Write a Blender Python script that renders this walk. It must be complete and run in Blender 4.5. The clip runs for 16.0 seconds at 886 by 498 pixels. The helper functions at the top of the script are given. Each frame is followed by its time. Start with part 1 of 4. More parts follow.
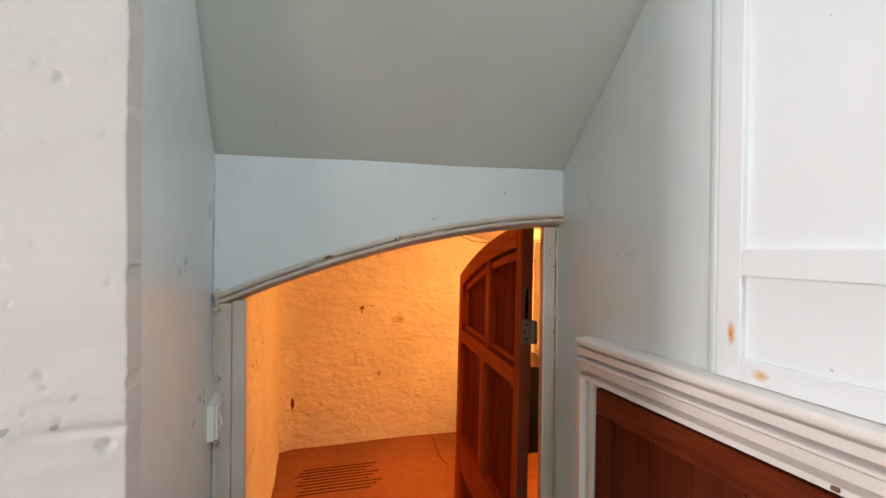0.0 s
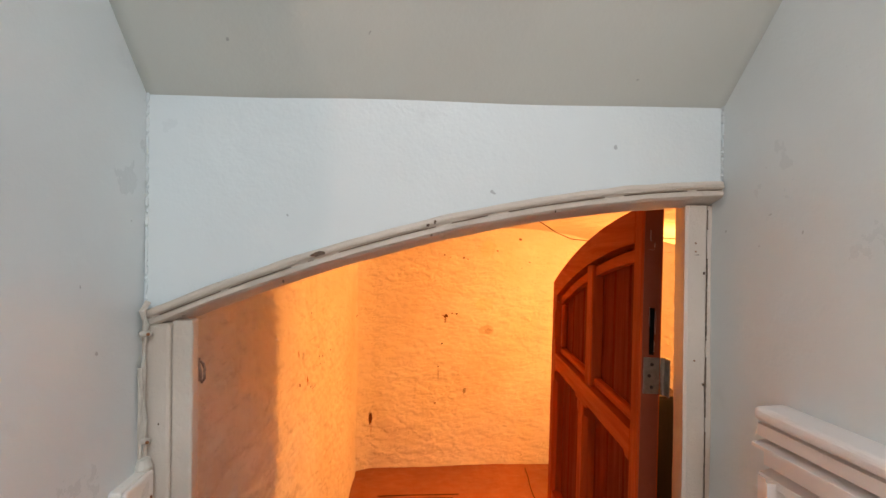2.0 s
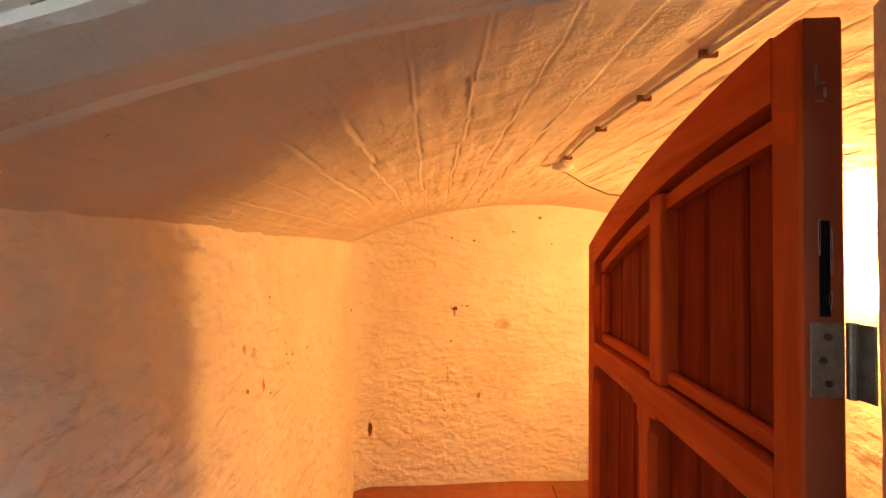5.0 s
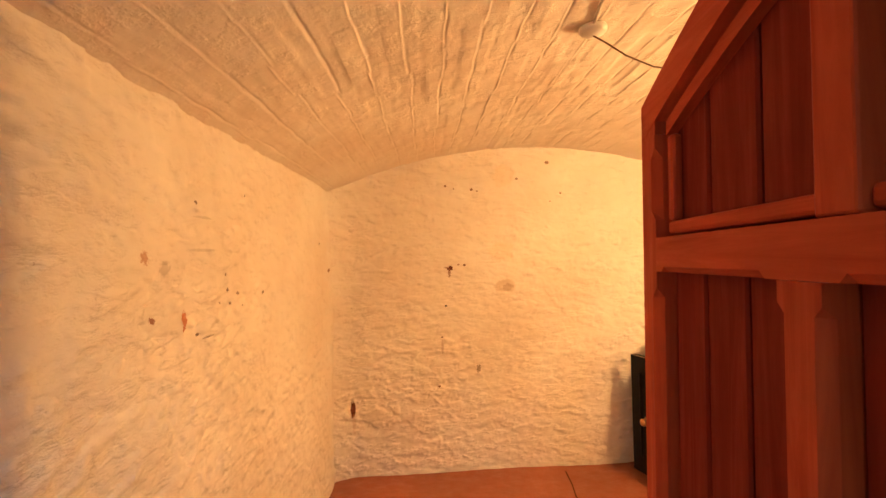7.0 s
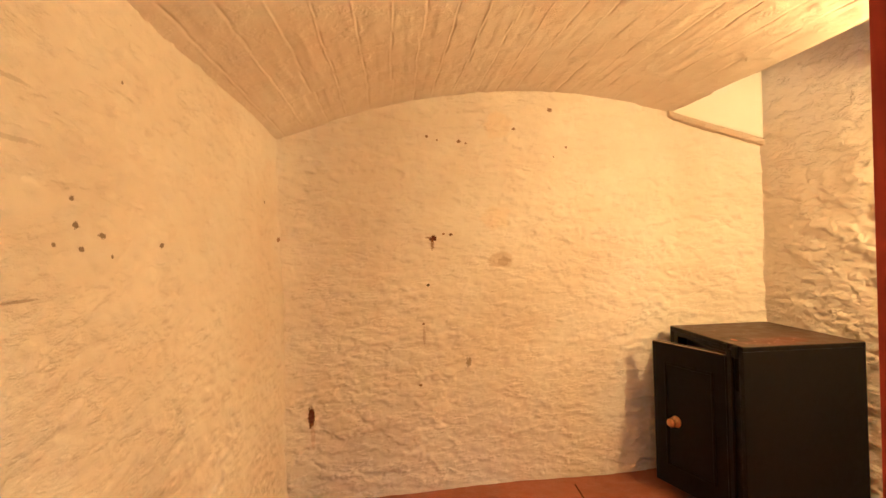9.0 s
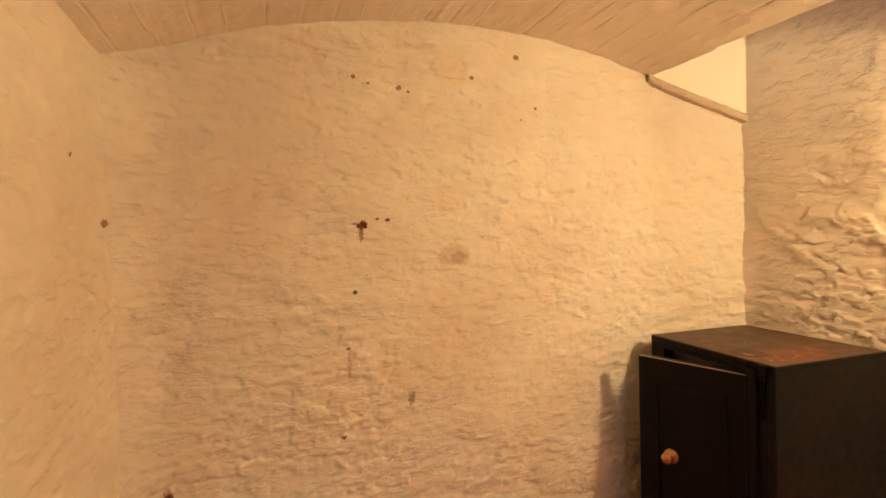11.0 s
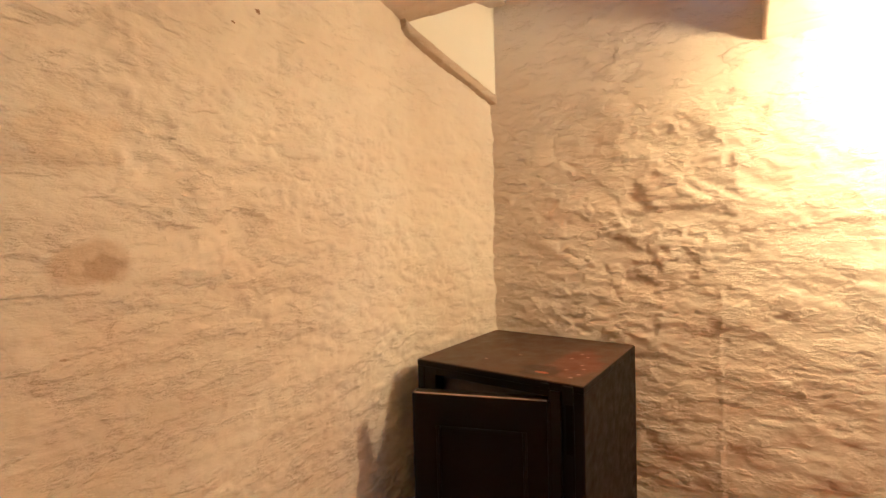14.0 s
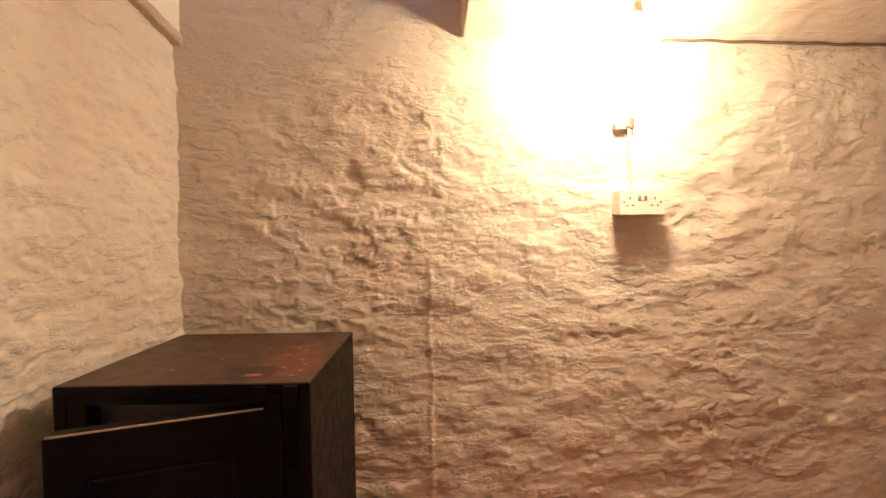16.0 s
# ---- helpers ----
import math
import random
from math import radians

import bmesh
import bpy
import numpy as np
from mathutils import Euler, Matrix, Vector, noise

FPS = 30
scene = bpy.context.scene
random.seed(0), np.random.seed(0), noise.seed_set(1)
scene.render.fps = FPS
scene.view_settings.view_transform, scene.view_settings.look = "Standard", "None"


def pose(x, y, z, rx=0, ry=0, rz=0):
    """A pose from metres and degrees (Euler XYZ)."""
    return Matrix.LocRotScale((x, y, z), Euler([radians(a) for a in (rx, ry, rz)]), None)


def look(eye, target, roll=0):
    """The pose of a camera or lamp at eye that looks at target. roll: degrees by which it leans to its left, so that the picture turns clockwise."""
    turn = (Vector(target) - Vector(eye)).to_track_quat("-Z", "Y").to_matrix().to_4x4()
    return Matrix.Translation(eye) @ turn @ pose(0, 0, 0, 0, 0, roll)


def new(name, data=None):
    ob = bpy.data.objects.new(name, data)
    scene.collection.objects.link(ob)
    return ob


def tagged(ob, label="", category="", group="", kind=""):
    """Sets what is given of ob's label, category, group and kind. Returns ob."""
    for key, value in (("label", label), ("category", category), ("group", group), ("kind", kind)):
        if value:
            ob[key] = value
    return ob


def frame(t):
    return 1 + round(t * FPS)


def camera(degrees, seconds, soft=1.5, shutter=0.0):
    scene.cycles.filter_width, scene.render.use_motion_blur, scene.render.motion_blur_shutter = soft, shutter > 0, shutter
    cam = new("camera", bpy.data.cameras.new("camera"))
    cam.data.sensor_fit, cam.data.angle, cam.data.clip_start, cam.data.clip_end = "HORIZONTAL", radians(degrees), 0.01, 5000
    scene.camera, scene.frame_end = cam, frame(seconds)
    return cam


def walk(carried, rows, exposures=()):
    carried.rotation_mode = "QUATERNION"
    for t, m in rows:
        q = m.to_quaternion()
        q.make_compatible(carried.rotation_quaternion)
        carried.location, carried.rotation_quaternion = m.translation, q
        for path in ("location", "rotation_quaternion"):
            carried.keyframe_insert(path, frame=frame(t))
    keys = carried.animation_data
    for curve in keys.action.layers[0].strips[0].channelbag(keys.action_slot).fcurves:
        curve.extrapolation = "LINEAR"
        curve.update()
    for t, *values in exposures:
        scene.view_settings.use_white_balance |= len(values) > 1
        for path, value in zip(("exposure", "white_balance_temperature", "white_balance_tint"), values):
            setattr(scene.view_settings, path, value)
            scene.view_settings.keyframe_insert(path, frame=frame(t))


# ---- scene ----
cam = camera(86.4, 16.0)
PATH = [
    (0, (0.0414, -0.0604, 1.2766), (0.6215, 1.8535, 1.2602), 0.58),
    (0.5, (0.1477, 0.0819, 1.2729), (0.5918, 2.0320, 1.2580), 0.61),
    (1, (0.2454, 0.1964, 1.2642), (0.5292, 2.1762, 1.2537), 0.67),
    (1.5, (0.2747, 0.3138, 1.2579), (0.4497, 2.3061, 1.2506), 0.73),
    (2, (0.2847, 0.4870, 1.2518), (0.4392, 2.4811, 1.2455), 0.65),
    (2.5, (0.2669, 0.6125, 1.2411), (0.4148, 2.6070, 1.2375), 0.52),
    (3, (0.2720, 0.7045, 1.2256), (0.4069, 2.6999, 1.2294), 0.22),
    (3.2, (0.2845, 0.7377, 1.2184), (0.4108, 2.7337, 1.2181), 0.13),
    (5.3, (0.4170, 1.1359, 1.0329), (0.4960, 3.1343, 1.0473), -0.81),
    (5.5, (0.3935, 1.1852, 1.0027), (0.4819, 3.1832, 1.0162), -1.00),
    (6, (0.3741, 1.3055, 0.9339), (0.4733, 3.3030, 0.9465), -1.26),
    (6.5, (0.4042, 1.4349, 0.8434), (0.5117, 3.4320, 0.8541), -1.56),
    (7, (0.4277, 1.5714, 0.7461), (0.5386, 3.5683, 0.7602), -1.62),
    (7.5, (0.4431, 1.6768, 0.6658), (0.5574, 3.6735, 0.6822), -1.68),
    (8, (0.4322, 1.8769, 0.5980), (0.5685, 3.8722, 0.6130), -1.73),
    (8.5, (0.4052, 2.0459, 0.5812), (0.6125, 4.0351, 0.5915), -1.69),
    (8.7, (0.3902, 2.0997, 0.5779), (0.6188, 4.0866, 0.5844), -1.77),
    (10.8, (0.2730, 2.8880, 0.5870), (0.9221, 4.7792, 0.5420), -1.60),
    (11, (0.2840, 2.9600, 0.5810), (1.0100, 4.8230, 0.5360), -1.60),
    (11.5, (0.3200, 3.0770, 0.5500), (1.2341, 4.8552, 0.5020), -1.70),
    (12, (0.3940, 3.1990, 0.5450), (1.4258, 4.9117, 0.5020), -1.70),
    (12.5, (0.4870, 3.3360, 0.5400), (1.6136, 4.9879, 0.4940), -1.70),
    (13, (0.5500, 3.4320, 0.5420), (1.8020, 4.9910, 0.4960), -1.70),
    (13.5, (0.5790, 3.5610, 0.5510), (2.0628, 4.9008, 0.4930), -1.50),
    (14, (0.6020, 3.6830, 0.5500), (2.3078, 4.7249, 0.4820), -1.60),
    (14.5, (0.6560, 3.7280, 0.5310), (2.4780, 4.5500, 0.4620), -1.80),
    (15, (0.7400, 3.7720, 0.4910), (2.6701, 4.2920, 0.4240), -1.40),
    (15.5, (0.7970, 3.7880, 0.4750), (2.7870, 3.9720, 0.3970), -1.20),
    (16, (0.7970, 3.8170, 0.4570), (2.7878, 3.6389, 0.3860), -0.80),
]
walk(cam, [(t, look(eye, target, roll)) for t, eye, target, roll in PATH],
     [(0.0, 0.18, 7150, 15), (0.5, 0.36, 7180, 16), (0.9, 0.50, 7200, 18), (1.7, 0.64, 7300, 20), (3.0, 0.64, 7500, 21), (5.5, 0.75, 5800, 1), (7.0, 0.57, 4700, -8), (8.5, 0.53, 4120, -17),
      (11.0, 0.25, 3820, -19), (12.5, 0.18, 3640, -19), (13.5, 0.10, 3530, -15), (14.5, -0.03, 3520, -11), (16.0, -0.26, 3430, -7)])

# ---------------------------------------------------------------- world and light
ZC = -0.711            # cellar floor; the landing is z = 0
LAMP = (2.22, 3.075, 1.047)

world = bpy.data.worlds.new("sky")
scene.world = world
world.use_nodes = True
wn = world.node_tree.nodes
sky = wn.new("ShaderNodeTexSky")
sky.sky_type, sky.sun_disc = "NISHITA", False
sky.sun_elevation, sky.sun_rotation = radians(35), radians(200)
world.node_tree.links.new(sky.outputs[0], wn["Background"].inputs[0])
wn["Background"].inputs[1].default_value = 0.1


def area(name, size_x, size_y, m, watts, colour):
    data = bpy.data.lights.new(name, "AREA")
    data.shape, data.size, data.size_y, data.energy, data.color = "RECTANGLE", size_x, size_y, watts, colour
    ob = new(name, data)
    ob.matrix_world = m
    return ob


# added overhead sky fill; unseen passage-end and rear doorway lights, set from shadow edges
area("skylight", 0.7, 0.9, look((0.50, -1.05, 2.78), (0.25, 0.05, 1.0)), 23, (0.62, 0.85, 1.0))
area("hall_light", 0.45, 1.3, look((-3.02, 0.04, 1.50), (0.9, 0.55, 1.35)), 70, (0.88, 0.94, 1.0))
area("doorway_light", 0.2, 1.5, look((-1.49, -2.44, 1.30), (0.3, 1.3, 1.25)), 13, (1.0, 0.77, 0.66))
bulb_data = bpy.data.lights.new("bulb_light", "POINT")
bulb_data.energy, bulb_data.color, bulb_data.shadow_soft_size = 80, (1.0, 0.432, 0.108), 0.06
bulb_light = new("bulb_light", bulb_data)
bulb_light.location = LAMP


# ---------------------------------------------------------------- materials
def material(name, rough=0.6, metal=0.0, spec=0.5):
    m = bpy.data.materials.new(name)
    m.use_nodes = True
    b = m.node_tree.nodes["Principled BSDF"]
    b.inputs["Roughness"].default_value = rough
    b.inputs["Metallic"].default_value = metal
    b.inputs["Specular IOR Level"].default_value = spec
    return m, m.node_tree.nodes, m.node_tree.links, b


def tex_noise(nodes, links, vec, scale, detail=5.0, rough=0.55, distort=0.0):
    n = nodes.new("ShaderNodeTexNoise")
    n.inputs["Scale"].default_value, n.inputs["Detail"].default_value = scale, detail
    n.inputs["Roughness"].default_value, n.inputs["Distortion"].default_value = rough, distort
    links.new(vec, n.inputs["Vector"])
    return n.outputs["Fac"]


def ramp(nodes, links, fac, stops):
    r = nodes.new("ShaderNodeValToRGB")
    links.new(fac, r.inputs[0])
    while len(r.color_ramp.elements) < len(stops):
        r.color_ramp.elements.new(0.5)
    for e, (p, c) in zip(r.color_ramp.elements, stops):
        e.position, e.color = p, (*c, 1) if len(c) == 3 else c
    return r.outputs[0]


def blend(nodes, links, fac, a, b, mode="MIX"):
    n = nodes.new("ShaderNodeMix")
    n.data_type, n.blend_type = "RGBA", mode
    for sock, v in ((n.inputs[0], fac), (n.inputs[6], a), (n.inputs[7], b)):
        if hasattr(v, "links"):
            links.new(v, sock)
        elif isinstance(v, tuple):
            sock.default_value = (*v, 1)
        else:
            sock.default_value = v
    return n.outputs[2]


def mapping(nodes, links, scale=(1, 1, 1), loc=(0, 0, 0), rot=(0, 0, 0)):
    c = nodes.new("ShaderNodeTexCoord")
    m = nodes.new("ShaderNodeMapping")
    m.inputs["Scale"].default_value, m.inputs["Location"].default_value, m.inputs["Rotation"].default_value = scale, loc, rot
    links.new(c.outputs["Object"], m.inputs["Vector"])
    return m.outputs[0]


def bump(nodes, links, bsdf, heights):
    """heights: (height socket, strength, distance), chained."""
    last = None
    for h, s, d in heights:
        b = nodes.new("ShaderNodeBump")
        b.inputs["Strength"].default_value, b.inputs["Distance"].default_value = s, d
        links.new(h, b.inputs["Height"])
        if last:
            links.new(last, b.inputs["Normal"])
        last = b.outputs[0]
    links.new(last, bsdf.inputs["Normal"])


def spot(nodes, links, colour, centre, size, tint, strength=1.0, ragged=0.6, core=0.70):
    """A stain of its own shape round a point of the surface."""
    v = mapping(nodes, links, tuple(1 / s for s in size), tuple(-c / s for c, s in zip(centre, size)))
    n = nodes.new("ShaderNodeTexNoise")
    n.inputs["Scale"].default_value = 1.6 / min(size)
    n.inputs["Detail"].default_value = 7
    links.new(mapping(nodes, links), n.inputs["Vector"])
    d = nodes.new("ShaderNodeVectorMath")
    d.operation = "LENGTH"
    links.new(v, d.inputs[0])
    a = nodes.new("ShaderNodeMath")
    a.operation = "MULTIPLY_ADD"
    links.new(n.outputs["Fac"], a.inputs[0])
    a.inputs[1].default_value = ragged * 2
    links.new(d.outputs["Value"], a.inputs[2])
    c = nodes.new("ShaderNodeMath")
    c.operation = "SUBTRACT"
    links.new(a.outputs[0], c.inputs[0])
    c.inputs[1].default_value = ragged
    f = ramp(nodes, links, c.outputs[0], [(core, (strength,) * 3), (1.0, (0, 0, 0))])
    return blend(nodes, links, f, colour, tint)


def limewash(name, relief=1.0, spots=(), base=((0.80, 0.732, 0.640), (0.71, 0.615, 0.505)), marks=1.0):
    m, nodes, links, b = material(name, 0.62, 0, 0.3)
    v = mapping(nodes, links)

    def crust(scale, loc, lo, hi, detail=9.0, rough=0.62, distort=0.0):
        """Patches of a coat of wash that end in a ragged edge."""
        return ramp(nodes, links, tex_noise(nodes, links, mapping(nodes, links, scale, loc), 1.0, detail, rough, distort), [(lo, (0, 0, 0)), (hi, (1, 1, 1))])

    big = tex_noise(nodes, links, v, 1.7, 5, 0.55)
    mid = tex_noise(nodes, links, v, 14, 8, 0.65)
    fine = tex_noise(nodes, links, v, 75, 6, 0.6)
    stone = tex_noise(nodes, links, mapping(nodes, links, (5, 5, 10)), 1.0, 9, 0.64, 0.15)
    coat = crust((3.4, 3.4, 6.5), (3, 1, 2), 0.46, 0.54)
    flake = crust((7, 7, 19), (1, 4, 2), 0.53, 0.60)
    flake_small = crust((19, 19, 46), (5, 2, 7), 0.58, 0.66)
    pit = crust((30, 30, 38), (2, 8, 3), 0.69, 0.74)
    col = ramp(nodes, links, big, [(0.33, base[1]), (0.64, base[0])])
    col = blend(nodes, links, ramp(nodes, links, mid, [(0.64, (0, 0, 0)), (0.82, (0.30 * marks,) * 3)]), col, (0.60, 0.45, 0.30))
    col = blend(nodes, links, ramp(nodes, links, coat, [(0.0, (0, 0, 0)), (1.0, (0.14 * marks,) * 3)]), col, (0.66, 0.54, 0.40))
    col = blend(nodes, links, ramp(nodes, links, flake, [(0.0, (0, 0, 0)), (1.0, (0.12 * marks,) * 3)]), col, (0.84, 0.78, 0.69))
    # small dark nicks, lying flat; the colour also puts in the shade of dents
    nick = crust((15, 15, 52), (4, 4, 9), 0.69, 0.73, 6.0)
    where = ramp(nodes, links, tex_noise(nodes, links, v, 4.5, 3, 0.5), [(0.48, (0, 0, 0)), (0.66, (0.75 * marks,) * 3)])
    col = blend(nodes, links, blend(nodes, links, 1.0, nick, where, "MULTIPLY"), col, (0.36, 0.24, 0.15))
    chips = ramp(nodes, links, tex_noise(nodes, links, v, 30, 3, 0.5, 0.4), [(0.775, (0, 0, 0)), (0.80, (0.65,) * 3)])
    col = blend(nodes, links, chips, col, (0.30, 0.19, 0.12))
    for s in spots:
        col = spot(nodes, links, col, *s)
    links.new(col, b.inputs["Base Color"])
    links.new(ramp(nodes, links, mid, [(0.3, (0.52,) * 3), (0.7, (0.78,) * 3)]), b.inputs["Roughness"])
    bump(nodes, links, b, [(stone, 0.55 * relief, 0.03), (coat, 0.7 * relief, 0.007), (flake, 0.9 * relief, 0.0055), (flake_small, 0.5 * relief, 0.0024),
                           (pit, -0.6 * relief, 0.002), (mid, 0.24 * relief, 0.010), (fine, 0.20 * relief, 0.003)])
    return m


def paint(name, colour, dark, rough=0.4, relief=0.3, scale=9, rust=(), spec=0.45):
    m, nodes, links, b = material(name, rough, 0, spec)
    v = mapping(nodes, links)
    big = tex_noise(nodes, links, v, 1.6, 4)
    mid = tex_noise(nodes, links, v, scale, 6, 0.6)
    fine = tex_noise(nodes, links, v, 140, 3)
    col = ramp(nodes, links, big, [(0.3, dark), (0.65, colour)])
    col = blend(nodes, links, ramp(nodes, links, mid, [(0.68, (0, 0, 0)), (0.84, (0.35,) * 3)]), col, tuple(c * 0.72 for c in dark))
    nick = ramp(nodes, links, tex_noise(nodes, links, v, 34, 2, 0.4), [(0.785, (0, 0, 0)), (0.80, (0.7,) * 3)])
    col = blend(nodes, links, nick, col, tuple(c * 0.5 for c in dark))
    for s in rust:
        col = spot(nodes, links, col, *s)
    links.new(col, b.inputs["Base Color"])
    links.new(ramp(nodes, links, mid, [(0.3, (rough * 0.8,) * 3), (0.7, (min(1, rough * 1.35),) * 3)]), b.inputs["Roughness"])
    bump(nodes, links, b, [(mid, 0.3 * relief, 0.02), (fine, 0.25 * relief, 0.004)])
    return m


def wood(name, light, dark, rough=0.38, axis="z", scale=1.0, worn=None, relief=0.25):
    m, nodes, links, b = material(name, rough, 0, 0.06)
    s = {"x": (2, 26, 26), "y": (26, 2, 26), "z": (26, 26, 2)}[axis]
    v = mapping(nodes, links, tuple(a * scale for a in s))
    info = nodes.new("ShaderNodeObjectInfo")
    add = nodes.new("ShaderNodeVectorMath")
    links.new(v, add.inputs[0])
    mul = nodes.new("ShaderNodeVectorMath")
    mul.operation = "SCALE"
    mul.inputs[0].default_value = (31, 17, 23)
    links.new(info.outputs["Random"], mul.inputs["Scale"])
    links.new(mul.outputs[0], add.inputs[1])
    grain = tex_noise(nodes, links, add.outputs[0], 1.0, 8, 0.65, 1.4)
    blotch = tex_noise(nodes, links, mapping(nodes, links), 6, 4)
    col = ramp(nodes, links, grain, [(0.32, dark), (0.66, light)])
    col = blend(nodes, links, ramp(nodes, links, blotch, [(0.4, (0, 0, 0)), (0.75, (0.5,) * 3)]), col, dark)
    if worn:
        w = ramp(nodes, links, tex_noise(nodes, links, mapping(nodes, links, (9, 9, 3)), 1.0, 6, 0.7), [(0.68, (0, 0, 0)), (0.78, (0.45,) * 3)])
        col = blend(nodes, links, w, col, worn)
    links.new(col, b.inputs["Base Color"])
    links.new(ramp(nodes, links, grain, [(0.3, (rough * 1.3,) * 3), (0.7, (rough * 0.8,) * 3)]), b.inputs["Roughness"])
    bump(nodes, links, b, [(grain, relief, 0.004)])
    return m


RUST, RUST_RED, SOOT = (0.22, 0.075, 0.02), (0.38, 0.15, 0.04), (0.22, 0.15, 0.09)
RED, OCHRE = (0.11, 0.024, 0.009), (0.72, 0.52, 0.26)
M_NORTH = limewash("limewash_north", 0.7, [
    ((1.02, 4.70, 1.25), (0.09, 0.2, 0.08), OCHRE, 0.28, 0.5), ((0.99, 4.70, 0.745), (0.10, 0.2, 0.07), OCHRE, 0.26, 0.5),
    ((-0.018, 4.70, -0.267), (0.019, 0.2, 0.060), RED, 1.0, 0.45), ((-0.012, 4.70, -0.36), (0.012, 0.2, 0.08), RUST_RED, 0.3),
    ((1.012, 4.70, 0.512), (0.078, 0.2, 0.050), (0.50, 0.36, 0.22), 0.55, 0.35), ((1.030, 4.70, 0.505), (0.040, 0.2, 0.028), (0.34, 0.22, 0.13), 0.5, 0.5),
    ((0.645, 4.70, 0.639), (0.022, 0.2, 0.018), RED, 1.0, 0.9), ((0.640, 4.70, 0.605), (0.010, 0.2, 0.032), RUST, 0.7, 0.8), ((0.622, 4.70, 0.643), (0.020, 0.2, 0.006), RUST, 0.7, 0.9),
    ((0.741, 4.70, 0.657), (0.012, 0.2, 0.008), RED, 0.9, 0.8), ((0.702, 4.70, 0.661), (0.009, 0.2, 0.006), RUST, 0.9, 0.8), ((0.61, 4.70, 0.390), (0.010, 0.2, 0.009), (0.06, 0.04, 0.03), 0.95, 0.8),
    ((0.58, 4.70, 0.183), (0.010, 0.2, 0.007), RED, 0.8, 0.8), ((0.58, 4.70, 0.12), (0.009, 0.2, 0.055), RUST, 0.35),
    *[((x, 4.70, z), (r, 0.2, r * 0.8), (0.20, 0.08, 0.03), 0.85, 0.8) for x, z, r in ((0.627, 1.186, 0.010), (0.682, 1.166, 0.007), (0.802, 1.160, 0.012), (0.84, 1.15, 0.007), (1.108, 1.226, 0.011), (1.405, 1.124, 0.009), (1.318, 1.332, 0.016), (0.553, -0.141, 0.010), (1.33, 1.07, 0.006))],
    ((0.817, 4.70, -0.035), (0.016, 0.2, 0.030), SOOT, 0.75, 0.9)])
M_WEST = limewash("limewash_west", 0.55, [
    ((-0.18, 2.867, 0.579), (0.2, 0.014, 0.032), (0.42, 0.13, 0.025), 0.95, 0.9), ((-0.18, 2.723, 0.603), (0.2, 0.012, 0.009), RUST, 0.9, 0.9), ((-0.18, 2.704, 0.752), (0.2, 0.018, 0.016), RUST_RED, 0.7, 1.0),
    ((-0.18, 2.783, 0.722), (0.2, 0.022, 0.020), SOOT, 0.35, 0.9), ((-0.18, 2.933, 0.535), (0.2, 0.012, 0.005), (0.09, 0.05, 0.03), 0.9, 0.8), ((-0.18, 2.991, 0.519), (0.2, 0.045, 0.003), (0.20, 0.12, 0.07), 0.6, 0.9),
    *[((-0.18, y, z), (0.2, r * 0.75, r * 0.6), (0.14, 0.08, 0.05), 0.8, 0.9) for y, z, r in ((3.135, 0.645, 0.013), (3.21, 0.627, 0.013), (3.146, 0.600, 0.010), (3.08, 0.608, 0.008), (3.231, 0.585, 0.008), (3.454, 0.611, 0.012), (3.133, 0.694, 0.009), (3.318, 0.971, 0.008), (2.949, 0.908, 0.010), (4.393, 0.816, 0.012))],
    ((-0.13, 4.61, 0.652), (0.2, 0.03, 0.014), RUST, 0.85), ((-0.18, 3.0, 0.868), (0.2, 0.06, 0.005), SOOT, 0.3, 0.9), ((-0.18, 2.98, 0.772), (0.2, 0.09, 0.005), SOOT, 0.28, 0.9), ((-0.18, 2.45, 0.15), (0.2, 0.25, 0.05), SOOT, 0.25, 0.7)])
M_EAST = limewash("limewash_east", 0.75, [], ((0.80, 0.732, 0.640), (0.73, 0.64, 0.525)), 0.45)
M_VAULT = limewash("limewash_vault", 0.4, (), ((0.79, 0.712, 0.612), (0.70, 0.597, 0.48)), 0.6)
M_SHAFT = paint("shaft_plaster", (0.84, 0.79, 0.68), (0.78, 0.72, 0.60), 0.7, 0.4)
M_SOUTH = limewash("limewash_south", 0.8)
M_STAIR = paint("pale_wall_paint", (0.705, 0.755, 0.755), (0.64, 0.685, 0.69), 0.33, 0.5, 7)
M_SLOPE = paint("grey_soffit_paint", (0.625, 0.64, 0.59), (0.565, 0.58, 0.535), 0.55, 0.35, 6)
M_PIER = paint("rough_white_plaster", (0.67, 0.625, 0.59), (0.63, 0.585, 0.55), 0.6, 0.55, 13)
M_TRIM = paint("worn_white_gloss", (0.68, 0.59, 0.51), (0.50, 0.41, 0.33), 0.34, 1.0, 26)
M_CASING = paint("white_gloss_casing", (0.82, 0.745, 0.70), (0.79, 0.715, 0.67), 0.35, 0.05, 7)
M_PANEL = paint("white_panel_paint", (0.82, 0.835, 0.85), (0.78, 0.79, 0.81), 0.4, 0.25, 8, [
    ((-0.01, 0.318, 0.095), (0.2, 0.011, 0.030), (0.62, 0.24, 0.015), 0.95, 0.35, 0.15),
    ((-0.01, 0.250, 0.021), (0.2, 0.022, 0.014), (0.64, 0.30, 0.03), 0.9, 0.35, 0.1)])
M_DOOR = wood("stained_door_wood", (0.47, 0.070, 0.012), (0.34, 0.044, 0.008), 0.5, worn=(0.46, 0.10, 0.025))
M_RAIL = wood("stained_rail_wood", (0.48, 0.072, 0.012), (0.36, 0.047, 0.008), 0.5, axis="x")
